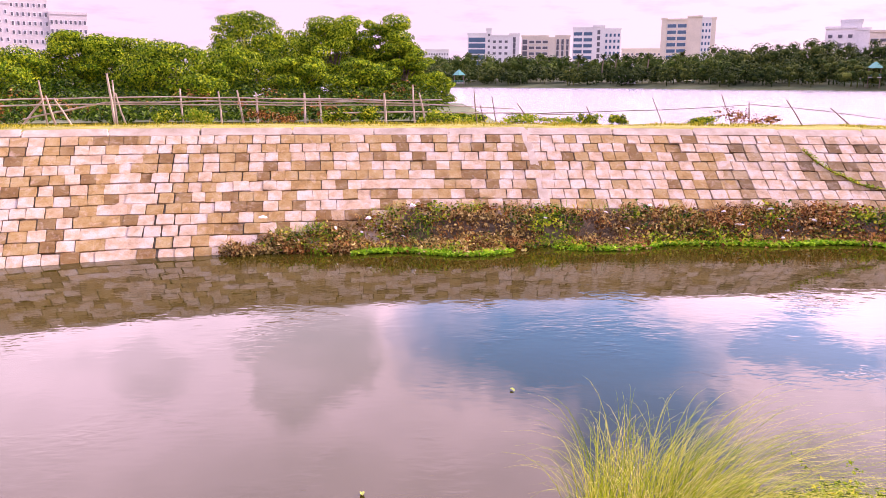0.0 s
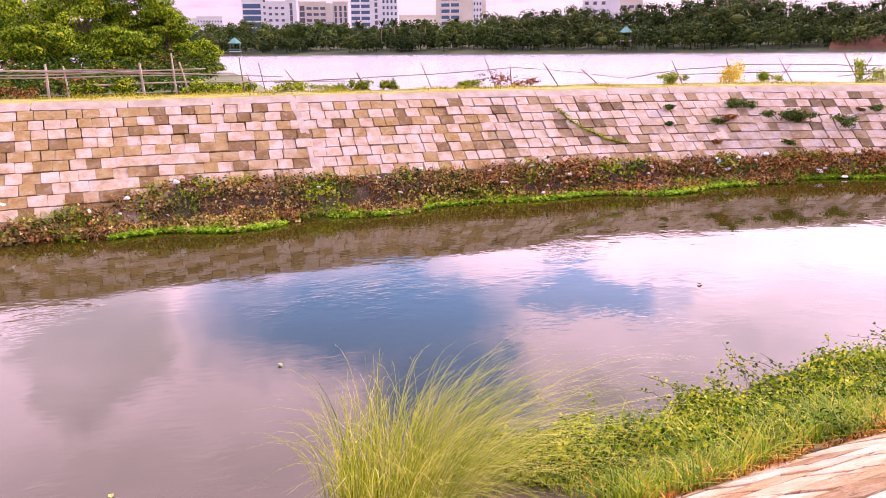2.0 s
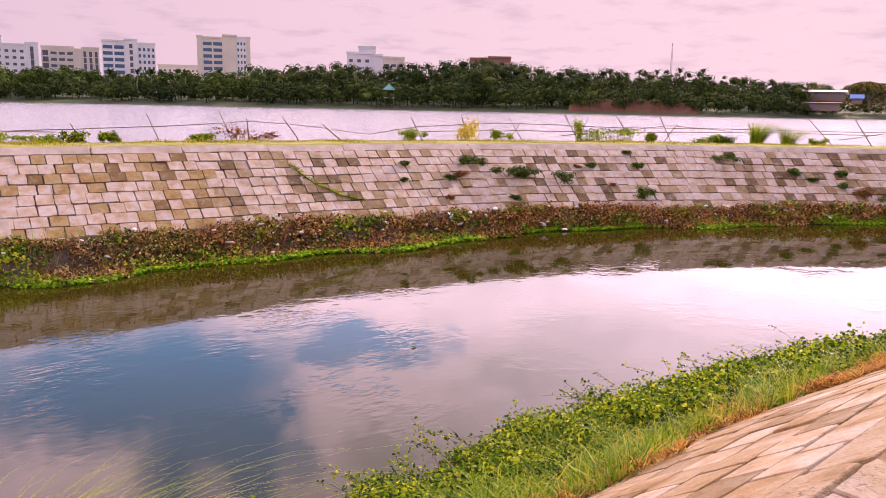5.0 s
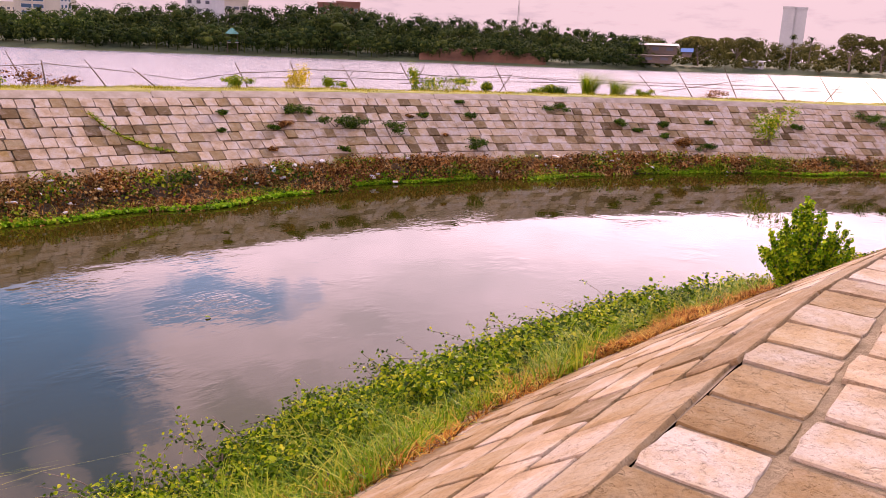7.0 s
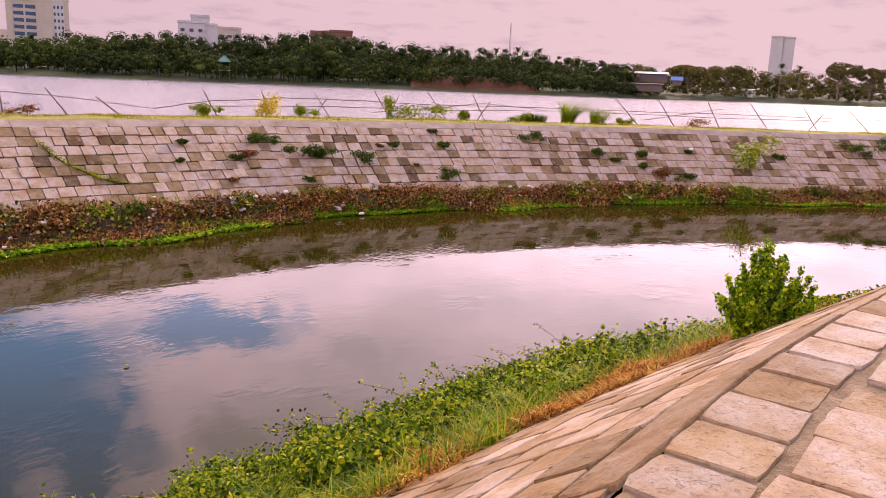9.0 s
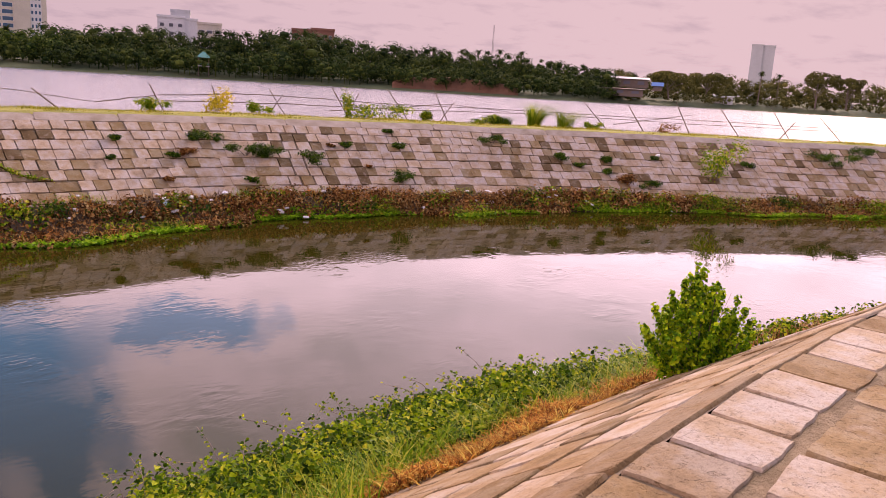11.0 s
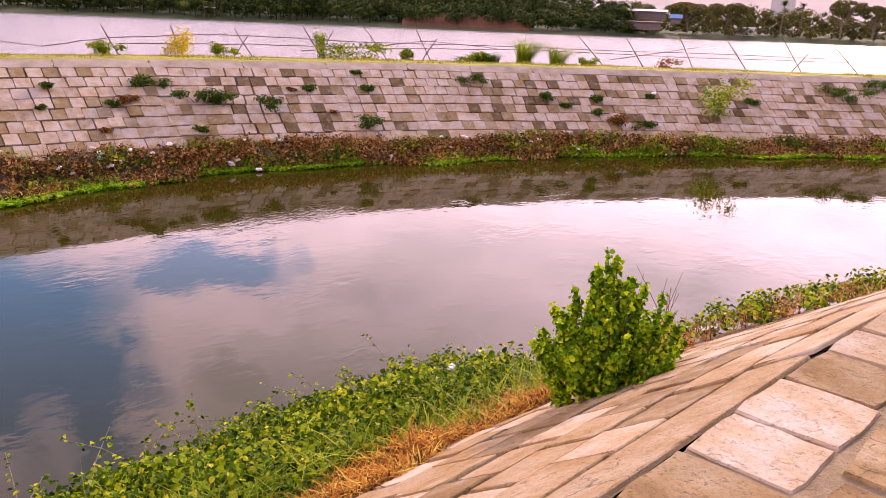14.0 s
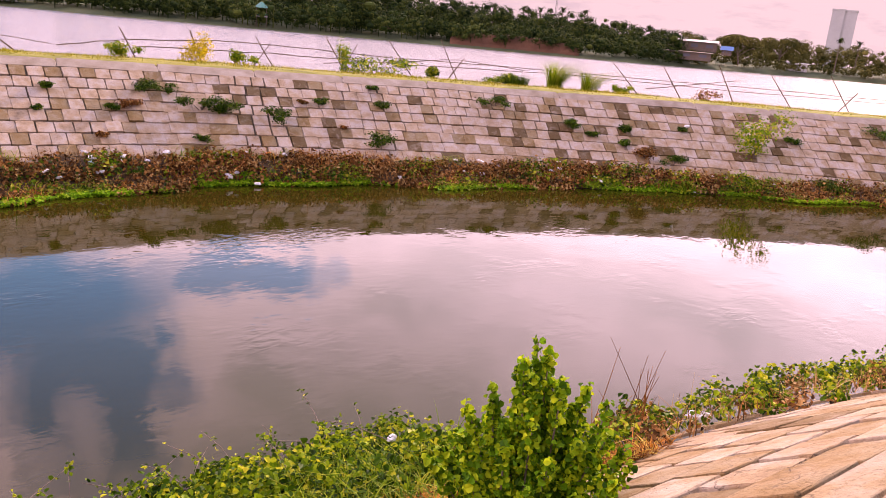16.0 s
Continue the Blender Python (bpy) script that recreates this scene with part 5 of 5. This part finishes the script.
fence("broken_fence", "broken down bamboo fence leaning along the dike", [(49.3, 49.18, 1.22), (49.63, 49.37, 0.75), (49.95, 49.75, 1.04), (51.2, 50.6, 0.8), (53.4, 53.0, 0.7), (55.6, 55.2, 1.0), (57.9, 57.4, 1.15), (58.4, 58.3, 0.9), (60.2, 59.5, 0.95), (61.8, 60.9, 0.7), (64.41, 64.03, 0.98), (65.89, 65.5, 1.05), (68.14, 67.56, 1.03), (67.43, 67.95, 0.86), (70.2, 69.42, 1.2), (69.94, 70.52, 1.05), (72.32, 71.42, 1.28), (73.67, 73.02, 1.45), (73.2, 73.8, 0.9), (80.16, 78.81, 1.28), (81.64, 80.74, 1.25), (83.57, 82.67, 1.44), (85.75, 84.6, 1.3), (87.94, 86.78, 1.43), (87.2, 88.0, 0.9), (90.38, 89.03, 1.15), (93, 92, 1.2), (96, 95, 1.2)],
      [[(50.2, 0.42), (53, 0.5), (56.2, 0.62), (58.5, 0.78), (60.5, 0.62), (62.5, 0.35)], [(62.6, 0.32), (64.2, 0.62), (66.2, 0.80), (68.6, 0.78), (71.5, 0.70), (75.5, 0.72), (80, 0.70), (86, 0.72), (92, 0.7), (98, 0.7)], [(64.4, 0.45), (68, 0.52), (72, 0.50), (77, 0.62), (83, 0.55), (90, 0.6)], [(69.4, 0.34), (71.6, 0.55), (73.6, 0.82), (76.0, 0.62)], [(80.2, 0.35), (83.6, 0.95)]], M_BACKLIT_BAMBOO, -5.0, 0.019, 62)

# bushes and tall grass on the dike
BUSHES = [(64.09, 0.45, 0.38, "G"), (65.6, 0.55, 0.85, "Y"), (66.9, 0.4, 0.4, "G"), (70.13, 0.25, 1.0, "G"), (71.0, 0.95, 0.50, "L"), (72.77, 0.2, 0.35, "L"), (75.15, 0.55, 0.38, "L"), (82.35, 0.6, 0.4, "D"), (79.2, 0.3, 0.3, "G"), (40.82, 0.5, 0.5, "G"), (42.88, 0.55, 0.5, "D"), (43.4, 0.45, 0.4, "D"), (45.0, 0.4, 0.5, "L"), (46.0, 0.45, 0.55, "L"), (53.1, 0.35, 0.35, "L"), (54.13, 0.3, 0.3, "L"), (50.85, 0.6, 0.3, "G"), (57.9, 0.5, 0.6, "D"), (58.9, 0.6, 0.3, "D"), (47.9, 0.5, 0.4, "L"), (39.8, 0.4, 0.35, "L"), (52.2, 0.5, 0.25, "G"), (56.8, 0.4, 0.3, "L")]
WORD = {"G": ("yellow-green scrubby bush on the dike", M_GRASS), "Y": ("yellow-leaved bush by the broken fence", M_LEAF_YELLOW), "L": ("low green bush on the dike by the fence", M_LEAF), "D": ("dry reddish-brown bush on the dike", M_DRY)}
for i, (s, r, h, w) in enumerate(BUSHES):
    p = dike(s, -4.8, CREST - 0.18)
    weed("dike_bush", p.x, p.y, p.z, r * 1.25, h * 1.25, int(250 + 900 * r) // (3 if w == "D" else 1), 0.085, 600 + i, WORD[w][0], WORD[w][1], "bushes on the dike", "bush")


def grass_clump(name, p, n, h, spread, width, seed, label, mat, bend=(0, 0, 0), droop=0.5, foot=0.25):
    rng = np.random.default_rng(seed)
    root = empty(name, pose(*p), label, "grass")
    a, r = rng.uniform(0, math.tau, n), np.sqrt(rng.uniform(0, 1, n)) * foot
    base = np.stack([r * np.cos(a), r * np.sin(a), np.zeros(n) - 0.03], 1)
    out = np.stack([np.cos(a), np.sin(a), np.zeros(n)], 1) * spread * rng.uniform(0.1, 1.0, (n, 1)) + np.array(bend) * rng.uniform(0.2, 1.1, (n, 1))
    hs = h * rng.uniform(0.55, 1.1, n)
    for k in range(9):
        sel = np.arange(n) % 9 == k if k < 3 else (np.arange(n) % 9 >= 3) & (np.floor(a / math.tau * 6) == k - 3)
        v, q = blades(base[sel], hs[sel], out[sel], width, rng, 7, droop)
        quick_mesh("tuft", v, q, mat, root)
    return root


for i, (x, y, r) in enumerate([(0.3, 29.2, 0.8), (1.0, 30.6, 0.7), (-0.6, 28.0, 0.6)]):
    weed("spit_bush", x, y, -0.1, r, r * 0.6, 1500, 0.12, 650 + i, "leafy green bush at the tip of the spit", M_LEAF, "bushes at the tip of the spit", "bush")
grass_clump("tall_grass", dike(76.9, -4.7, CREST - 0.17), 620, 1.75, 1.0, 0.011, 70, "clump of tall green grass bending in the wind on the dike", M_GRASS, bend=(0.45, -0.45, 0), droop=0.85, foot=0.28)
grass_clump("tall_grass", dike(78.1, -4.7, CREST - 0.17), 420, 1.5, 1.3, 0.011, 71, "spreading clump of tall green grass on the dike", M_GRASS, bend=(0.5, -0.5, 0), droop=1.0, foot=0.3)
grass_clump("tall_grass", dike(75.5, -4.6, CREST - 0.17), 700, 0.6, 0.9, 0.014, 73, "low dark green tuft beside the tall grass", M_LEAF_DARK, droop=0.6, foot=0.45)

# short grass on the dike top
rng = np.random.default_rng(72)
n = 42000
s, d = rng.uniform(30, 100, n), -5.6 + 4.9 * rng.beta(1.0, 1.2, n)
nz = np.array([noise.noise((a * 0.4, b * 0.8, 5.0)) for a, b in zip(s, d)])
roots = np.column_stack([far_bank.at(s, d), CREST - 0.02 - 0.2 * np.clip((-d - 2.2) / 3.4, 0, 1)])
v, q = blades(roots, rng.uniform(0.02, 0.085, n) * np.clip(0.9 + 2.8 * nz, 0.12, 3.0), rng.normal(size=(n, 3)) * np.array([0.6, 0.6, 0]), 0.022, rng, 2, 0.4)
tagged(quick_mesh("dike_grass", v, q, M_DIKEGRASS), "short yellow-green grass on the dike top", "grass", kind="stuff")


# ---- near bank vegetation ----
def near_h(s, d):
    return np.array([noise.noise((a * 0.9, b * 1.3, 2.0)) for a, b in zip(s, d)])


def near_pts(s, d, lift):
    return np.column_stack([near_bank.at(s, d), on_near(d) + lift])


NX = near_bank.s_near
rng = np.random.default_rng(81)
# dry straw where the stones end
n = 24000
s = np.concatenate([rng.uniform(NX(7.6), NX(12.6), n * 2 // 3), rng.uniform(NX(3.0), NX(12.8), n - n * 2 // 3)])
d = 1.97 + np.abs(rng.normal(size=n)) * 0.30 + 0.10 * np.sin(s * 1.9) + 0.06 * np.sin(s * 5.1)
p = near_pts(s, d, rng.uniform(0.0, 0.11, n) * np.clip(0.35 + 1.3 * near_h(s * 2.5, d * 2.5), 0, 1))
v, q = blades(p, rng.uniform(0.02, 0.08, n), rng.normal(size=(n, 3)) * np.array([1.3, 1.3, 0.3]), rng.uniform(0.004, 0.013, n), rng, 3, 0.9)
tagged(quick_mesh("dry_grass", v, q, M_STRAW), "matted rust-orange dry grass below the stone slope", "grass", kind="stuff")
# green grass
n = 15000
s = np.concatenate([rng.uniform(NX(2.9), NX(9.8), n * 3 // 4), rng.uniform(NX(9.8), NX(12.6), n - n * 3 // 4)])
d = np.where(s < NX(8.5), 2.08, 2.32) + 1.6 * rng.beta(1.0, 1.3, n) + 0.12 * np.sin(s * 2.3)
nz = near_h(s, d)
p = near_pts(s, d, 0.0)
v, q = blades(p, rng.uniform(0.10, 0.34, n) * np.clip(1 + 1.1 * nz, 0.3, 2), rng.normal(size=(n, 3)) * np.array([0.55, 0.55, 0]), rng.uniform(0.007, 0.016, n), rng, 3, 0.7)
tagged(quick_mesh("bank_grass", v, q, M_GRASS), "fresh green grass on the foot of the near bank", "grass", kind="stuff")
# broad-leaved creeping plants over the water's edge, in rounded heaps
def near_heaps(count, x0, x1, d0, d1, r0, r1, seed):
    r = np.random.default_rng(seed)
    hs = r.uniform(NX(x0), NX(x1), count)
    hd = d0 + (d1 - d0) * r.beta(1.3, 1.2, count) + 0.18 * np.sin(hs * 1.3) + 0.1 * np.sin(hs * 3.7)
    hr = r.uniform(r0, r1, count) * (1 + 0.6 * near_h(hs, hd))
    ground = np.maximum(on_near(hd), WATER - 0.05)
    return np.column_stack([near_bank.at(hs, hd), ground + hr * 0.35, hr * 1.1, hr * 1.1, hr * r.uniform(0.7, 1.7, count)])


leafy_heaps("creeping_plants", near_heaps(330, 7.4, 12.3, 2.55, 4.55, 0.07, 0.24, 811), 44000, 0.024, 0.062, M_LEAF, "broad-leaved green creepers heaped along the near waterline", rng, 0.85, 0.35)
leafy_heaps("creeping_plants", near_heaps(240, 3.0, 7.6, 2.7, 4.5, 0.07, 0.22, 812), 30000, 0.022, 0.050, M_LEAF, "broad-leaved green creepers among grass by the water", rng, 0.8, 0.35)
leafy_heaps("dark_herbs", near_heaps(170, 3.0, 12.2, 2.4, 4.2, 0.06, 0.18, 813), 18000, 0.018, 0.040, M_LEAF_DARK, "dark green small-leaved herbs between the creepers", rng, 0.6, 0.3)
leafy_heaps("creeping_plants", near_heaps(230, 12.2, 25, 2.2, 3.25, 0.05, 0.18, 814), 20000, 0.026, 0.062, M_LEAF, "straggling green creepers below the stone slope", rng, 0.85, 0.35)
leafy_heaps("brown_herbs", near_heaps(150, 12.2, 25, 2.15, 3.1, 0.05, 0.13, 815), 7000, 0.025, 0.055, M_VINE, "withered brown herbs below the stone slope", rng, 0.7, 0.5)
n = 1900
s = rng.uniform(NX(12.4), NX(22), n)
d = 2.05 + np.abs(rng.normal(size=n)) * 0.4
p = near_pts(s, d, rng.uniform(0.0, 0.12, n))
v, q = blades(p, rng.uniform(0.05, 0.22, n), rng.normal(size=(n, 3)) * np.array([0.9, 0.9, 0.2]), rng.uniform(0.004, 0.010, n), rng, 3, 0.6)
tagged(quick_mesh("dead_twigs", v, q, M_VINE), "brown dead twigs and stems below the stone slope", "plants", kind="stuff")
# long shoots reaching over the water
n = 68
pairs = []
bm = bmesh.new()
for i in range(n):
    s0 = rng.uniform(NX(3.6), NX(12.2))
    d0 = rng.uniform(3.8, 4.5)
    a = near_pts(np.array([s0]), np.array([d0]), 0.12)[0]
    a[2] = max(a[2], WATER + 0.1)
    b = a + np.array([rng.normal() * 0.35, rng.uniform(0.15, 0.75), rng.uniform(-0.06, 0.2) * (1.8 if i % 6 == 0 else 1.0)])
    b[2] = max(b[2], WATER + 0.02)
    tube(bm, [a, (a + b) / 2 + np.array([0, 0, 0.05]), b], [0.005, 0.004, 0.002], 4, False)
    k = 14
    u = rng.uniform(0.15, 1.0, k)[:, None]
    c = a + (b - a) * u + rng.normal(size=(k, 3)) * 0.02 + np.array([0, 0, 0.04]) * (1 - np.abs(u - 0.5) * 2)
    pairs.append(leaf_cards(c, rng.normal(size=c.shape) * 0.6 + np.array([0, 0, 1]), rng.uniform(0.025, 0.05, k), rng.uniform(0.02, 0.04, k), rng))
shoots = tagged(quick_mesh("creeper_shoots", *merge(*pairs), M_LEAF), "leafy creeper shoots reaching out over the water", "plants", kind="stuff")
part("stem", bm, M_BARK, shoots)

# the leafy shrub on the stone slope: upright shoots thick with leaves
rng = np.random.default_rng(90)
shrub = empty("shrub", pose(11.28, 3.87, -0.72), "bushy bright green shrub with rounded leaves growing on the stone slope", "shrub")
shoots_of, leaf_p, leaf_u = [(0.05, 0.10, 0.84), (0.10, 0.07, 0.78), (0.0, 0.12, 0.75)], [], []
for i in range(44):
    f = (i + 0.5) / 44
    a, rr = i * 2.39996, 0.47 * f ** 0.62
    shoots_of.append((rr * math.cos(a) + 0.10 * (1 - f), rr * math.sin(a) + 0.05 * (1 - f), (0.74 - 0.44 * f ** 0.9) * rng.uniform(0.74, 1.14)))
for i in range(12):
    a, rr = i * 2.39996 + 1.0, rng.uniform(0.18, 0.40)
    shoots_of.append((rr * math.cos(a), rr * math.sin(a), rng.uniform(0.10, 0.22)))
for tip in shoots_of:
    tip = Vector(tip) * 1.07
    foot = Vector((rng.normal() * 0.035, rng.normal() * 0.035, -0.08))
    bend = foot.lerp(tip, 0.5) + Vector((tip.x * 0.18, tip.y * 0.18, -0.04))
    bm = bmesh.new()
    tube(bm, [foot, bend, tip], [0.011, 0.007, 0.003], 5)
    part("stem", bm, M_BARK, shrub)
    k = int(210 * rng.uniform(0.6, 1.4))
    w = rng.uniform(0.30, 1.03, k) ** 0.8
    c = np.array([foot.lerp(bend, 2 * t) if t < 0.5 else bend.lerp(tip, 2 * t - 1) for t in w])
    out = unit(rng.normal(size=(k, 3)))
    thick = (0.030 + 0.042 * np.sin(np.pi * np.clip(w, 0, 1)) ** 1.5)[:, None] * rng.uniform(0.3, 1.15, (k, 1))
    leaf_p.append(c + out * thick), leaf_u.append(out)
p, u = np.concatenate(leaf_p), np.concatenate(leaf_u)
k = len(p)
size = rng.uniform(0.020, 0.044, k)
v, q = leaf_cards(p, u + np.array([0, 0, 0.35]) + rng.normal(size=p.shape) * 0.5, size, size * rng.uniform(0.8, 1.05, k), rng)
quick_mesh("foliage", v, q, M_LEAF_SHRUB, shrub)

# reed-like grass at the water's edge
grass_clump("reed_clump", (1.45, 4.9, -1.85), 850, 1.80, 0.60, 0.006, 91, "arching clump of fine yellow-green reed grass at the water", M_REED, bend=(0.34, 0.0, 0.0), droop=1.05, foot=0.5)
grass_clump("reed_clump", (1.75, 4.85, -1.8), 480, 2.0, 0.75, 0.004, 92, "thin pale arching reed stalks at the water", M_REED, bend=(0.8, 0.05, 0), droop=1.3, foot=0.4)

# bare stalks beside the shrub
stalks = empty("dead_stalks", pose(13.4, 4.75, -1.35), "bundle of bare brown dead stalks beside the shrub", "plant")
rng = np.random.default_rng(93)
for i in range(16):
    bm = bmesh.new()
    a, h = rng.uniform(0, math.tau), rng.uniform(0.35, 0.85)
    b = Vector((math.cos(a) * 0.25 - 0.1, math.sin(a) * 0.2, h))
    c0 = Vector((rng.normal() * 0.12, rng.normal() * 0.1, -0.05))
    tube(bm, [c0, c0.lerp(b, 0.5) + Vector((0.02, 0, 0)), b], [0.004, 0.0032, 0.0015], 4)
    part("stalk", bm, M_DRY, stalks)
litter(14.3, 4.7, -1.33, 0.09, 701, M_LITTER[0], "flattened white foam sheet lying at the slope foot")
litter(12.4, 6.35, -1.78, 0.07, 702, M_LITTER[0], "crumpled white plastic bag caught in the creepers")
litter(13.9, 4.75, -1.36, 0.045, 703, M_LITTER[1], "small grey plastic scrap at the slope foot")

# a few leaves floating on the canal
M_FLOAT = Nodes("floating_leaf").done((0.30, 0.38, 0.04), 0.5)
for i, (x, y) in enumerate([(-0.75, 6.7), (0.9, 9.2), (7.6, 10.4)]):
    v, q = leaf_cards([(0, 0, 0)], [(0, 0, 1)], 0.09, 0.05, np.random.default_rng(800 + i))
    ob = quick_mesh("floating_leaf", v, q, M_FLOAT)
    ob.matrix_world = pose(x, y, float(water_z(x)) + 0.016)
    tagged(ob, "small yellow-green leaf floating on the canal", "leaf", "floating leaves")
